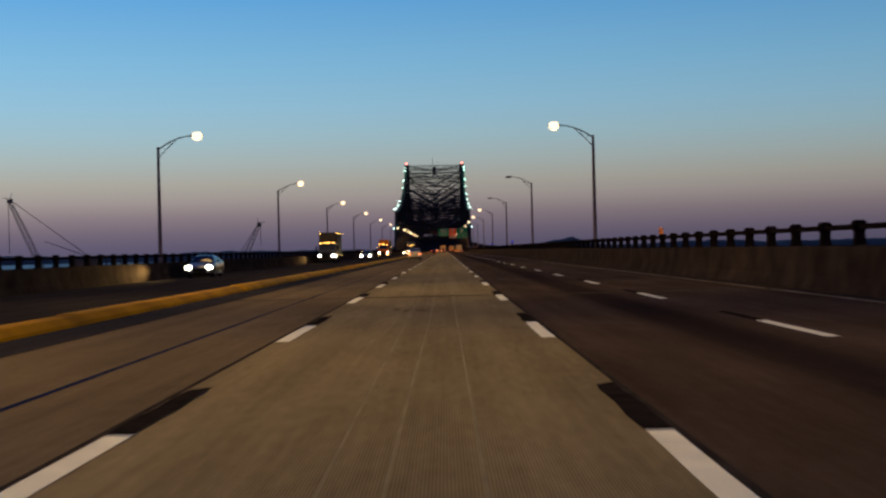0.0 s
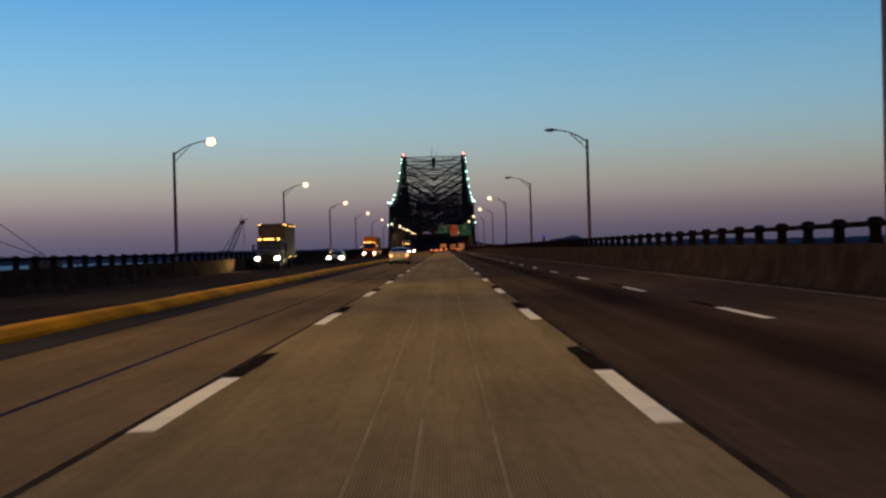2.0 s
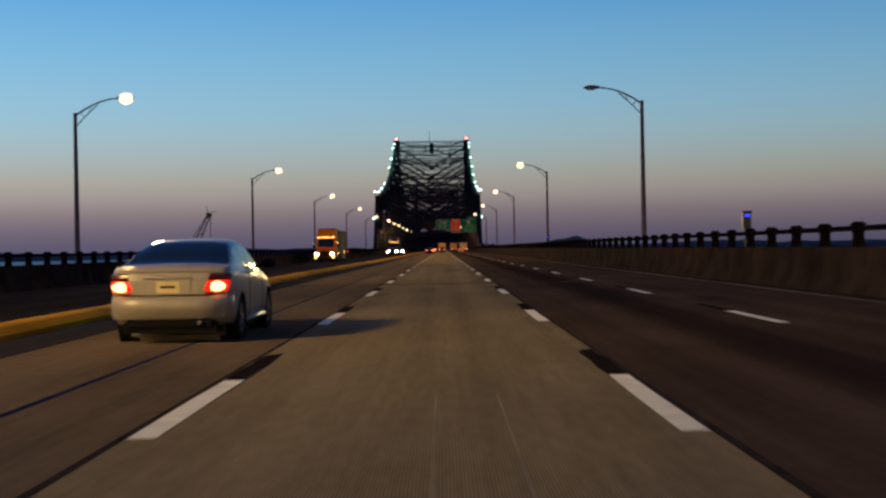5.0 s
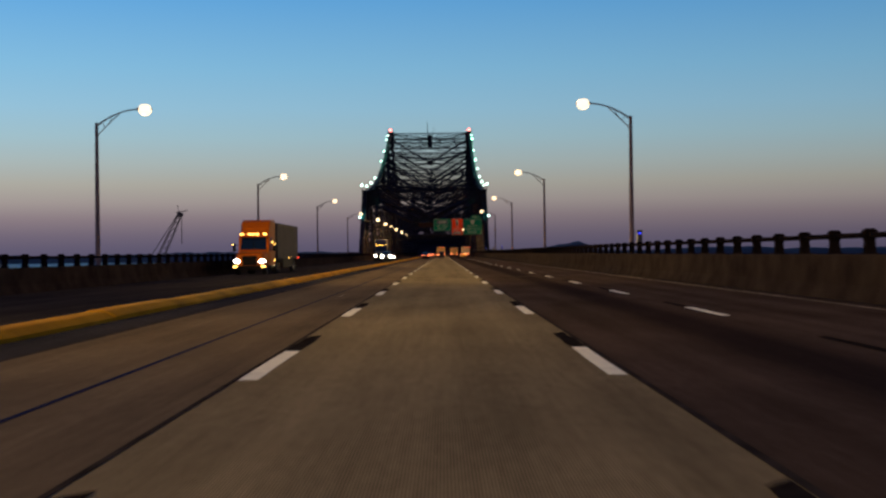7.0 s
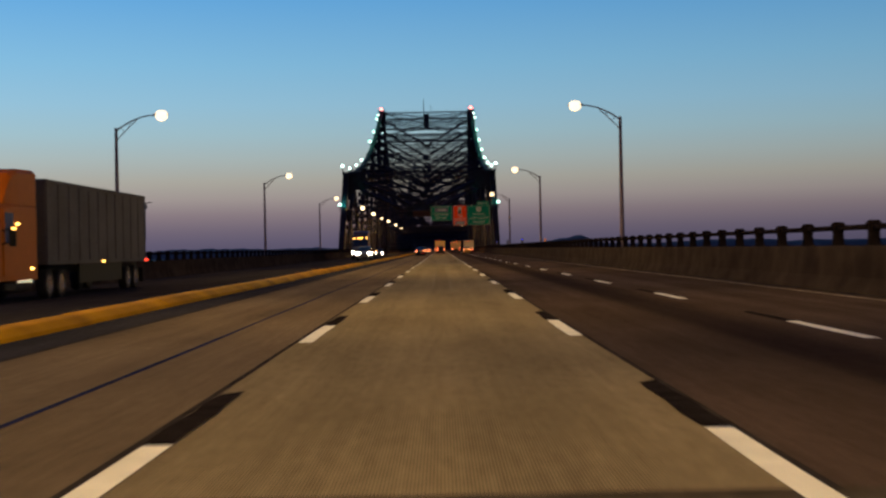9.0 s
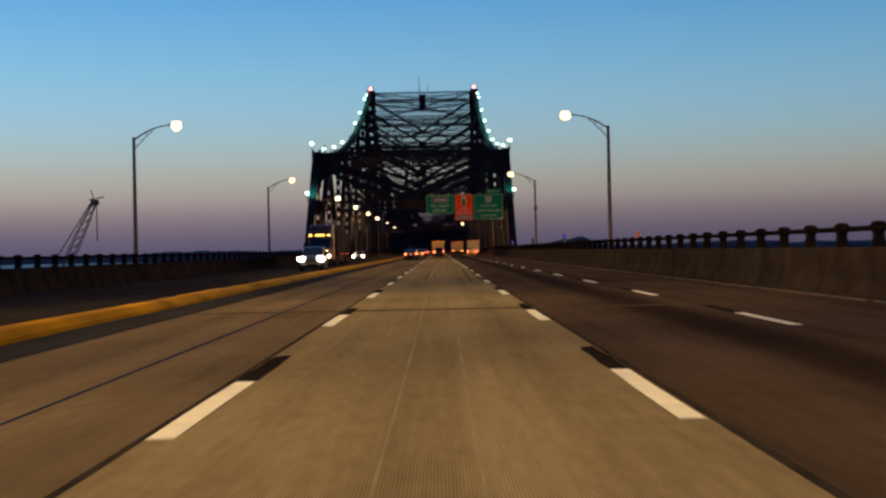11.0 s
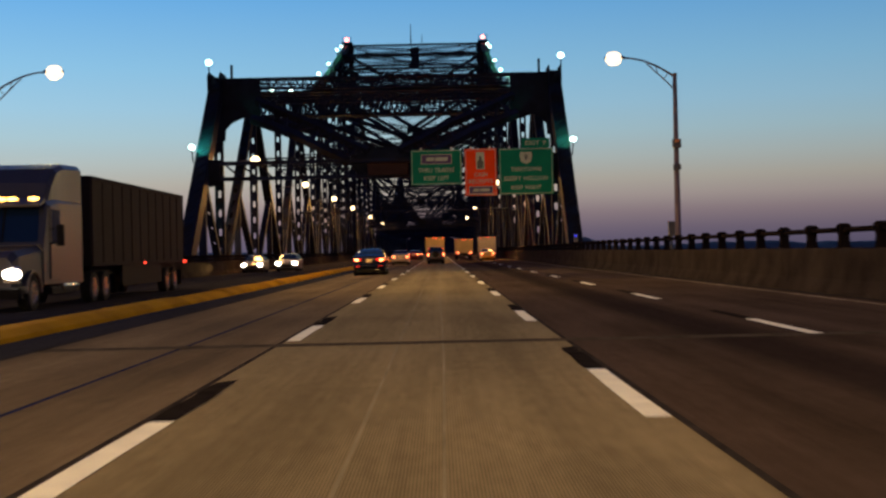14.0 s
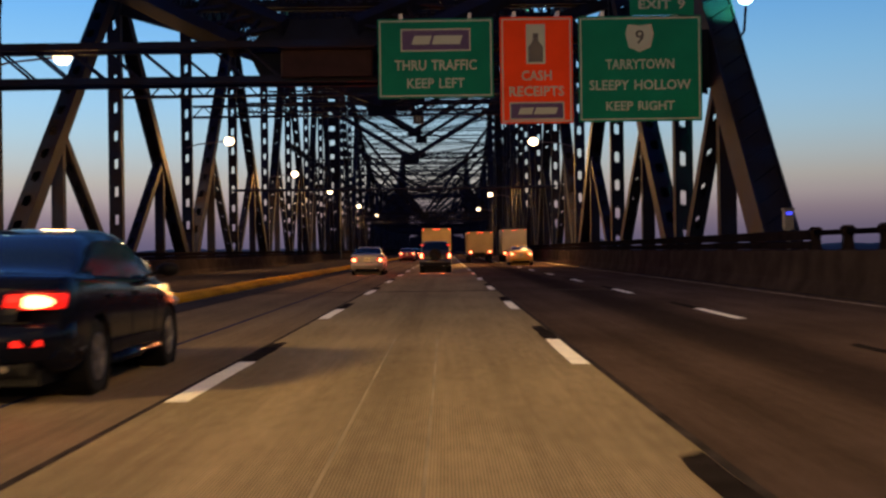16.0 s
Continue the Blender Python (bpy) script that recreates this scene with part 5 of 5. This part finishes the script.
        for yy in spec["doors"]:
            wx, zs, zb = glide(yy, spec["wide"]), glide(yy, spec["waist"]), glide(yy, spec["low"])
            line = Shape()
            hr = half_ring(yy)[2:9]
            for (a0, z0), (a1, z1) in zip(hr, hr[1:]):
                line.beam((side * (a0 + 0.001), yy, z0), (side * (a1 + 0.001), yy, z1), 0.010, 0.006, (0, 1, 0))
            part("door_seam", line, M_TRIM, cr, "dark shut line")
        # tail lamp wrapped round the corner, its inner end raked
        xo = glide(0.03, spec["wide"]) * 0.985
        outer, upper = [], []
        n = 9
        for i in range(n):
            f = i / (n - 1)
            xx = xo - lw + lw * min(1.0, f / 0.7)
            yy = -0.014 if f <= 0.7 else 0.32 * (f - 0.7) / 0.3
            yy = wrap(xx, max(0.0, yy)) - 0.014
            ux = side * (xx + (0.012 if f > 0.6 else 0.0) + (0.03 * (f - 0.7) / 0.3 if f > 0.7 else 0))
            zb_, zt_ = lb + 0.05 * max(0, f - 0.7), lt - (0.02 if f > 0.85 else 0)
            lean = cut * (1 - f)
            zm = zb_ + (zt_ - zb_) * spec.get("lit", 0.62)
            outer.append([(ux - side * lean * 0.2, yy, zb_), (ux + side * lean * 0.3, yy - 0.014, (zb_ + zm) / 2), (ux + side * lean * 0.6, yy, zm), (ux * 0.95 + side * lean * 0.6, yy + 0.06, zm), (ux * 0.95, yy + 0.06, zb_)])
            upper.append([(ux + side * lean * 0.6, yy, zm + 0.003), (ux + side * lean * 0.8, yy - 0.010, (zm + zt_) / 2), (ux + side * lean, yy + 0.01, zt_), (ux * 0.95 + side * lean, yy + 0.06, zt_), (ux * 0.95 + side * lean * 0.6, yy + 0.06, zm + 0.003)])
        tl = part("tail_light", Shape().loft(outer), M_LAMPRED, cr, "glowing red tail lamp", smooth=False)
        part("upper_lens", Shape().loft(upper), M_DARKLENS, tl, "dark red unlit lens")
        bx, bz = xo - lw * 0.42, lb + (lt - lb) * spec.get("lit", 0.62) * 0.5
        part("tail_bulb", Shape().ball((side * bx, wrap(bx, 0) - 0.030, bz), lw * 0.40, 0.035, (lt - lb) * spec.get("lit", 0.62) * 0.44, 14, 8), M_LAMPHOT if hot else M_LAMPRED, tl, "hot bulb glow", smooth=True)
        hx = glide(L - 0.25, spec["wide"]) - 0.13
        hz = glide(L - 0.2, spec["waist"]) - 0.06
        if front:
            # glare swells the headlamp ball to the spread of its glow
            part("headlight", Shape().ball((side * hx, L - 0.16, hz), 0.20 * glare, 0.17, 0.095 * glare ** 1.8, 14, 8), M_HEADLIGHT, cr, "lit headlamp", smooth=True)
        else:
            part("headlight", Shape().ball((side * (hx + 0.02), wrap(hx, L - 0.22) - 0.02, hz + 0.02), 0.13, 0.20, 0.075, 14, 8), M_RIM, cr, "clear headlamp", smooth=True)
    # bumper, boot lid, plate
    zt = glide(0.0, spec["waist"])
    bx = glide(0.2, spec["wide"]) * 1.0
    lo = spec["low"][0][1] - 0.01
    prof = [(0.16, lo), (0.02, lo), (-0.045, lo + 0.03), (-0.06, lo + 0.10), (-0.085, lo + 0.125), (-0.095, lo + 0.19), (-0.09, lo + 0.26), (-0.06, lo + 0.315), (0.0, lo + 0.335), (0.16, lo + 0.335)]
    part("rear_bumper", Shape().loft([[(bx * f, yy + 0.012 + (spec["tail"] + 0.10) * abs(f) ** 5, z) for yy, z in prof] for f in (-1, -0.97, -0.92, -0.84, -0.7, -0.5, -0.25, 0, 0.25, 0.5, 0.7, 0.84, 0.92, 0.97, 1)]), paint_mat, cr, "body-coloured bumper", smooth=True)
    top = zt + 0.045
    lid = [(0.50, lo + 0.35), (0.515, lo + 0.42), (0.55, zt - 0.10), (0.60, zt), (0.63, top)]
    rings = []
    for w, z in lid:
        yv = -0.020 if z < zt else 0.02
        rings.append([(w * f, wrap(w * f, 0) + yv, z) for f in (-1, -0.8, -0.4, 0, 0.4, 0.8, 1)] + [(w * f, wrap(w * f, 0) + 0.08, z) for f in (1, 0, -1)])
    part("boot_lid", Shape().loft(rings), paint_mat, cr, "boot lid panel", smooth=False)
    part("lid_seam", Shape().box(-0.62, 0.62, -0.012, 0.02, lo + 0.337, lo + 0.349), M_TRIM, cr, "dark shut line")
    pz = lo + 0.46
    part("plate_recess", Shape().chamfer_box(-0.31, 0.31, -0.026, -0.018, pz - 0.11, pz + 0.10, 0.004), paint_mat, cr, "plate recess panel")
    part("boot_trim", Shape().chamfer_box(-0.33, 0.33, -0.052, -0.018, pz + 0.105, pz + 0.128, 0.006), M_CHROME, cr, "bright strip above the plate")
    pl = part("number_plate", Shape().chamfer_box(-0.155, 0.155, -0.036, -0.027, pz - 0.085, pz + 0.07, 0.003), M_PLATE_Y, cr, "pale yellow number plate")
    part("plate_bars", Shape().box(-0.10, 0.10, -0.039, -0.036, pz - 0.022, pz + 0.012), M_TRIM, pl, "dark bar")
    # strips glow by themselves, standing for red tail-lamp light on the bumper
    for e in (-1, 1) if spec is SEDAN else ():
        rx = (0.55 * bx, 0.80 * bx)
        yy = [0.012 - 0.10 + (spec["tail"] + 0.10) * (v / bx) ** 5 for v in rx]
        q = [(e * rx[0], yy[0], lo + 0.15), (e * rx[1], yy[1], lo + 0.15), (e * rx[1], yy[1], lo + 0.20), (e * rx[0], yy[0], lo + 0.20)]
        part("bumper_reflector", Shape().hexa(q + [(a, b + 0.05, c) for a, b, c in q]), M_LAMPRED, cr, "bumper reflector glowing red, for tail-lamp light on the bumper")
    part("exhaust", Shape().tube([(0.42, -0.04, lo - 0.03), (0.42, 0.5, lo - 0.02)], 0.032, 8), M_CHROME, cr)
    part("valance", Shape().chamfer_box(-bx * 0.72, bx * 0.72, 0.02, 0.35, lo - 0.09, lo + 0.02, 0.03), M_TRIM, cr, "dark lower valance")
    part("underbody", Shape().box(-hw * 0.74, hw * 0.74, 0.06, L - 0.4, spec["low"][2][1] - 0.05, spec["low"][2][1] + 0.08), M_TRIM, cr)
    if front:
        part("grille", Shape().chamfer_box(-0.38, 0.38, L - 0.06, L + 0.012, 0.40, 0.53, 0.02), M_TRIM, cr)
    return cr


def truck_wheels(parent, ys, hw=1.15, r=0.50):
    for yy in ys:
        for side in (1, -1):
            wheel(parent, side * (hw - 0.15), yy, r, 0.32, side, M_CHROME)


def cargo_box(name, mat, parent, y0, y1, z0, z1, hw=1.27):
    """A truck body: ribbed walls, corner posts, roof rail."""
    ob = part(name, Shape().chamfer_box(-hw, hw, y0, y1, z0, z1, 0.05), mat, parent)
    sh = Shape()
    for e in (-1, 1):
        n = int((y1 - y0) / 1.2)
        for i in range(n + 1):
            yy = y0 + 0.06 + (y1 - y0 - 0.12) * i / n
            sh.box(min(e * hw, e * (hw + 0.02)), max(e * hw, e * (hw + 0.02)), yy - 0.03, yy + 0.03, z0 + 0.1, z1 - 0.15)
        sh.box(min(e * hw, e * (hw + 0.025)), max(e * hw, e * (hw + 0.025)), y0, y1, z0, z0 + 0.12)
        sh.box(min(e * hw, e * (hw + 0.025)), max(e * hw, e * (hw + 0.025)), y0, y1, z1 - 0.14, z1 - 0.02)
    part("rib", sh, mat, ob, "wall ribs and rails")
    return ob


def markers(parent, spots, mat, label, size=0.09):
    for p in spots:
        part("marker_lamp", Shape().ball(p, size * 1.6, size * 0.5, size * 0.6, 8, 4), mat, parent, label, smooth=True)


def heavy_truck(label, x, y, cab_mat, box_mat, trailer, z_top=4.1, box_len=8.0, group="trucks on the bridge"):
    """A truck that comes towards us; its nose at y. Built nose at 0, body behind."""
    tk = thing("truck", label, "truck", group)
    tk.matrix_world = pose(x, y, west_z(x))
    hw = 1.18
    nose = 1.9 if trailer else 1.3
    part("hood", Shape().loft([[(-a, yy, zb), (a, yy, zb), (a, yy, zt - 0.15), (a * 0.86, yy, zt), (-a * 0.86, yy, zt), (-a, yy, zt - 0.15)] for yy, a, zb, zt in ((0.0, 0.92, 0.55, 1.45), (0.25, 1.02, 0.5, 1.62), (nose, 1.10, 0.5, 1.78))]), cab_mat, tk, "long bonnet")
    part("grille", Shape().chamfer_box(-0.55, 0.55, -0.03, 0.05, 0.70, 1.40, 0.03), M_TRIM, tk, "dark upright grille")
    part("bumper", Shape().chamfer_box(-1.2, 1.2, -0.18, 0.12, 0.38, 0.68, 0.05), M_TRIM, tk, "dark steel bumper")
    cab_top = 2.75 if not trailer else 3.0
    back = nose + (3.5 if trailer else 2.0)
    part("cab", Shape().loft([[(-a, yy, 0.7), (a, yy, 0.7), (a, yy, zt - 0.12), (a * 0.93, yy, zt), (-a * 0.93, yy, zt), (-a, yy, zt - 0.12)] for yy, a, zt in ((nose, hw * 0.97, 1.8), (nose + 0.16, hw * 0.97, 2.2), (nose + 0.45, hw * 0.97, cab_top), (nose + 1.3, hw, cab_top + 0.10), (back, hw, cab_top + 0.12))]), cab_mat, tk)
    slab_pane([(-0.98, nose + 0.03, 1.88), (0.98, nose + 0.03, 1.88), (0.92, nose + 0.40, cab_top - 0.12), (-0.92, nose + 0.40, cab_top - 0.12)], (0, -1, 0.3), tk, "windscreen")
    part("windscreen_post", Shape().beam((0, nose - 0.005, 1.88), (0, nose + 0.365, cab_top - 0.12), 0.05, 0.03), M_TRIM, tk)
    part("sun_visor", Shape().loft([[(-1.06, yy, z0), (1.06, yy, z0), (1.06, yy, z1), (-1.06, yy, z1)] for yy, z0, z1 in ((nose + 0.02, cab_top - 0.16, cab_top - 0.10), (nose + 0.42, cab_top - 0.04, cab_top + 0.10))]), cab_mat, tk, "visor over the windscreen")
    for e in (-1, 1):
        door = part("door", Shape().chamfer_box(*sorted((e * hw * 0.96, e * (hw + 0.008))), nose + 0.50, nose + 1.42, 0.85, cab_top - 0.12, 0.02), cab_mat, tk)
        part("side_window", Shape().box(*sorted((e * (hw + 0.004), e * (hw + 0.016))), nose + 0.60, nose + 1.32, 1.85, cab_top - 0.22), M_GLASS, door, "dark window glass")
        part("step", Shape().chamfer_box(*sorted((e * 0.95, e * (hw + 0.03))), nose + 0.45, nose + 1.45, 0.42, 0.62, 0.03), M_TRIM, tk, "dark cab step")
        mirror = part("mirror", Shape().chamfer_box(*sorted((e * 1.42, e * 1.62)), nose + 0.25, nose + 0.38, 1.75, 2.35, 0.03), M_TRIM, tk, "tall wing mirror")
        for za in (1.85, 2.25):
            part("mirror_arm", Shape().tube([(e * hw, nose + 0.38, za - 0.03), (e * 1.5, nose + 0.33, za + 0.02)], 0.025, 6), M_TRIM, mirror)
        part("headlight_bezel", Shape().chamfer_box(*sorted((e * 0.66, e * 1.10)), -0.01, 0.30, 0.80, 1.22, 0.06), M_CHROME, tk, "chrome headlamp surround")
        part("headlight", Shape().ball((e * 0.94, -0.03, 1.02), 0.25, 0.13, 0.15, 14, 8), M_HEADLIGHT, tk, "lit headlamp", smooth=True)
        part("fender", Shape().loft([[(e * a, 1.0 + 0.62 * math.cos(t), 0.5 + 0.62 * math.sin(t)) for a in (0.80, 1.16, 1.19)] + [(e * a, 1.0 + 0.56 * math.cos(t), 0.5 + 0.56 * math.sin(t)) for a in (1.19, 0.80)] for t in (math.pi * i / 10 for i in range(11))]), cab_mat, tk, "front wheel fender", smooth=False)
        if cab_mat is M_ORANGECAB:
            markers(tk, [(e * 1.05, -0.20, 0.60)], M_AMBER, "lit amber bumper lamp", 0.11)
            markers(tk, [(e * 1.585, nose + 0.24, 2.28)], M_AMBER, "lit amber mirror lamp", 0.05)
    markers(tk, [(xx, nose + 0.05, cab_top + 0.06) for xx in (-0.88, -0.30, 0.0, 0.30, 0.88)], M_AMBER, "lit amber cab lamp", 0.10)
    if trailer:
        fair = [(nose + 0.75, 1.02, cab_top + 0.10), (nose + 0.95, 1.08, cab_top + 0.55), (nose + 1.35, 1.12, z_top + 0.02), (nose + 1.9, 1.15, z_top + 0.18), (back, 1.17, z_top + 0.22)]
        part("fairing", Shape().loft([[(-a, yy, cab_top + 0.05), (a, yy, cab_top + 0.05), (a, yy, zt - 0.14), (a * 0.9, yy, zt), (-a * 0.9, yy, zt), (-a, yy, zt - 0.14)] for yy, a, zt in fair]), cab_mat, tk, "tall sleeper roof fairing")
        for e in (-1, 1):
            part("exhaust_stack", Shape().tube([(e * 1.05, back + 0.14, 0.9), (e * 1.05, back + 0.14, z_top + 0.05)], 0.075, 10), M_CHROME, tk, "upright chrome exhaust stack", smooth=True)
            part("fuel_tank", Shape().tube([(e * 0.92, nose + 1.6, 0.62), (e * 0.92, nose + 3.0, 0.62)], 0.28, 14), M_CHROME, tk, "round fuel tank")
            if cab_mat is M_ORANGECAB:
                markers(tk, [(e * (hw + 0.01), nose + yy, zz) for yy, zz in ((1.6, 2.45), (2.9, 1.05))], M_AMBER, "lit amber side lamp", 0.07)
        b0 = back + 0.7
        part("chassis", Shape().box(-0.5, 0.5, 0.3, b0 + 3.0, 0.55, 0.85), M_TRIM, tk)
        cargo_box("trailer", box_mat, tk, b0, b0 + 13.4, 1.15, z_top)
        part("trailer_frame", Shape().box(-0.9, 0.9, b0 + 1.0, b0 + 13.2, 0.85, 1.15), M_TRIM, tk)
        for e in (-1, 1):
            part("landing_leg", Shape().box(*sorted((e * 0.55, e * 0.67)), b0 + 3.2, b0 + 3.35, 0.3, 0.86), M_TRIM, tk)
            part("mud_flap", Shape().box(*sorted((e * 0.62, e * 1.18)), b0 + 13.2, b0 + 13.22, 0.25, 0.85), M_TRIM, tk, "black rubber mud flap")
            part("side_skirt", Shape().box(*sorted((e * 1.16, e * 1.2)), b0 + 3.8, b0 + 9.6, 0.45, 1.15), M_TRIM, tk, "dark skirt panel")
        truck_wheels(tk, (1.0, b0 + 0.6, b0 + 1.9, b0 + 10.8, b0 + 12.1))
        markers(tk, [(1.285, b0 + 6.5, 1.2)], M_AMBER if cab_mat is M_ORANGECAB else M_REDMARK, "lit side lamp", 0.07)
        markers(tk, [(1.285, b0 + 13.2, 1.2)], M_REDMARK, "red side lamp")
    else:
        b0 = nose + 2.1
        cargo_box("cargo_box", box_mat, tk, b0, b0 + box_len, 1.0, z_top)
        part("chassis", Shape().box(-0.5, 0.5, 0.3, b0 + box_len - 0.3, 0.6, 0.998), M_TRIM, tk)
        truck_wheels(tk, (0.95, b0 + box_len - 2.2), r=0.46)
        markers(tk, [(e * 1.15, b0 - 0.02, z_top - 0.1) for e in (-1, 1)] + [(1.29, b0 + f * box_len, z_top - 0.18) for f in (0.06, 0.5, 0.94)], M_AMBER, "lit amber corner lamp", 0.07)
        markers(tk, [(1.29, b0 + f * box_len, 1.1) for f in (0.4, 0.96)], M_AMBER, "lit amber side lamp", 0.06)
    return tk


def rear_truck(label, x, y, mat, z_top, length, lamp_z, bright=M_LAMPRED, name="truck", category="truck"):
    """A box truck or coach driving ahead of us; its tail at y."""
    tk = thing(name, label, category, "trucks on the bridge")
    tk.location = (x, y, 0)
    cargo_box("cargo_box", mat, tk, 0.0, length, 0.95, z_top, 1.22)
    part("rear_frame", Shape().box(-1.24, 1.24, -0.03, 0.0, z_top - 0.22, z_top - 0.03), mat, tk)
    part("rear_door", Shape().chamfer_box(-1.08, 1.08, -0.035, 0.0, 1.08, z_top - 0.26, 0.03), mat, tk, "roll-up rear door")
    part("underride_bar", Shape().chamfer_box(-1.1, 1.1, -0.12, 0.02, 0.48, 0.62, 0.02), M_TRIM, tk)
    part("chassis", Shape().box(-0.5, 0.5, 0.0, length + 1.5, 0.6, 0.948), M_TRIM, tk)
    for e in (-1, 1):
        tl = part("tail_light", Shape().chamfer_box(*sorted((e * 0.72, e * 1.10)), -0.10, -0.036, lamp_z - 0.11, lamp_z + 0.11, 0.02), bright, tk, "glowing tail lamp")
        part("tail_bulb", Shape().ball((e * 0.92, -0.10, lamp_z), 0.13, 0.05, 0.09, 8, 4), M_LAMPHOT, tl, "hot bulb glow", smooth=True)
    markers(tk, [(xx, -0.04, z_top - 0.1) for xx in (-1.1, -0.2, 0.0, 0.2, 1.1)], M_REDMARK, "red roof marker lamp", 0.05)
    part("cab", Shape().chamfer_box(-1.1, 1.1, length + 0.25, length + 2.2, 0.7, 2.6, 0.12), mat, tk)
    truck_wheels(tk, (1.4, length + 1.4), r=0.45)
    return tk


# eastbound
car(COUPE, M_SILVER, "silver two-door coupe driving in the lane beside the median", -3.57, 156.15, name="coupe")
car(SEDAN, M_DARKCAR, "glossy black sedan with lit tail lamps beside the median", -3.62, 462.8, name="sedan")
car(COUPE, M_SILVER, "silver sedan with lit tail lamps on the truss span", -3.6, 515.0, name="sedan")
car(SUV, M_NAVY, "dark sport utility car with bright tail lamps, spare on the back", -0.15, 519.4, name="suv")
spare = bpy.data.objects["suv"]
markers(spare, [(e * 0.72, -0.02, 1.52) for e in (-1, 1)], M_LAMPRED, "small high brake lamp", 0.07)
part("spare_wheel", Shape().tube([(0, -0.02, 0.98), (0, -0.22, 0.98)], 0.34, 20), M_TYRE, spare, "covered spare wheel")
rear_truck("cream box truck ahead on the truss span", -0.35, 557.0, M_CREAMBOX, 3.1, 6.5, 0.85)
rear_truck("tan coach ahead under the truss", 3.75, 570.0, M_CREAMBOX, 2.95, 10.5, 1.0, name="coach", category="bus")
rear_truck("white box truck in the outer lane under the truss", 7.25, 574.0, M_PALEBOX, 3.2, 6.0, 0.85)
car(SEDAN, M_CABYELLOW, "yellow sedan in the outer lane under the truss", 6.1, 544.5, name="sedan")
car(SEDAN, M_REDCAR, "dark red sedan far ahead with lit tail lamps", -3.9, 589.0, name="sedan")
car(SEDAN, M_GREYCAR, "grey sedan far ahead with lit tail lamps", -3.7, 612.0, name="sedan")

# westbound, coming towards us
car(SEDAN, M_GREYCAR, "grey sedan coming on with lit headlamps", -16.1, 77.9, turn=1, name="sedan", front=True, glare=1.3)
heavy_truck("dusty grey box truck coming on with amber cab lamps", -16.1, 166.0, M_WHITECAB, M_WHITEBOX, False, 4.3, 7.2)
car(SEDAN, M_NAVY, "dark sedan coming on with lit headlamps", -12.5, 195.0, turn=1, name="sedan", front=True, glare=1.3)
heavy_truck("orange-cabbed articulated truck with a pale trailer, lamps lit", -14.3, 287.5, M_ORANGECAB, M_PALETRAILER, True, 4.0)
car(SUV, M_GREYCAR, "grey car coming on with dazzling headlamps near the median", -9.2, 397.4, turn=1, name="car", front=True, glare=1.5)
heavy_truck("pale articulated truck with a grey trailer, amber lamps lit", -11.7, 427.5, M_WHITECAB, M_GREYBOX, True, 3.95)
car(SEDAN, M_NAVY, "dark sedan coming on with lit headlamps at the portal", -15.9, 500.5, turn=1, name="sedan", front=True, glare=1.3)
car(SEDAN, M_GREYCAR, "grey sedan coming on with lit headlamps at the portal", -12.6, 498.0, turn=1, name="sedan", front=True, glare=1.3)

# the red light that lit tail lamps throw on the road and the car itself
for x, y, z, w in ((-3.62, 462.4, 0.93, 60), (-3.57, 155.95, 0.9, 8), (-3.6, 514.7, 0.8, 320), (-0.15, 518.8, 1.0, 450), (-0.35, 556.4, 0.9, 320),
                   (3.75, 569.4, 1.0, 320), (7.25, 573.4, 0.9, 240), (6.1, 544.0, 0.9, 300), (-3.8, 588.5, 0.9, 320)):
    lamp("tail_lamp_light", "SPOT", (x, y, z), w, (1.0, 0.10, 0.03), 0.08, (x, y - 7, 0), 150, 0.6)

HEADLAMP_WATTS = 400.0
for x, y, z in ((-16.1, 77.3, 0.65), (-16.1, 165.4, 1.0), (-12.5, 194.4, 0.65), (-14.3, 286.9, 1.0), (-9.2, 396.8, 0.9), (-11.7, 426.9, 1.0), (-15.9, 499.9, 0.65)):
    if x < -15:
        # the outer lane's headlamps rake the parapet
        lamp("headlamp_light", "SPOT", (x - 0.8, y, z + west_z(x)), 85000.0 if y < 400 else 22000.0, (1.0, 0.72, 0.24), 0.1, (WALL_W, y - 15, 0.04), 34, 0.9, (1.0, 0.40 if y < 400 else 0.28))
    else:
        lamp("headlamp_light", "SPOT", (x, y, z + west_z(x)), HEADLAMP_WATTS * 4, (1.0, 0.84, 0.52), 0.2, (x - 0.6, y - 20, 0.0), 40, 0.9)
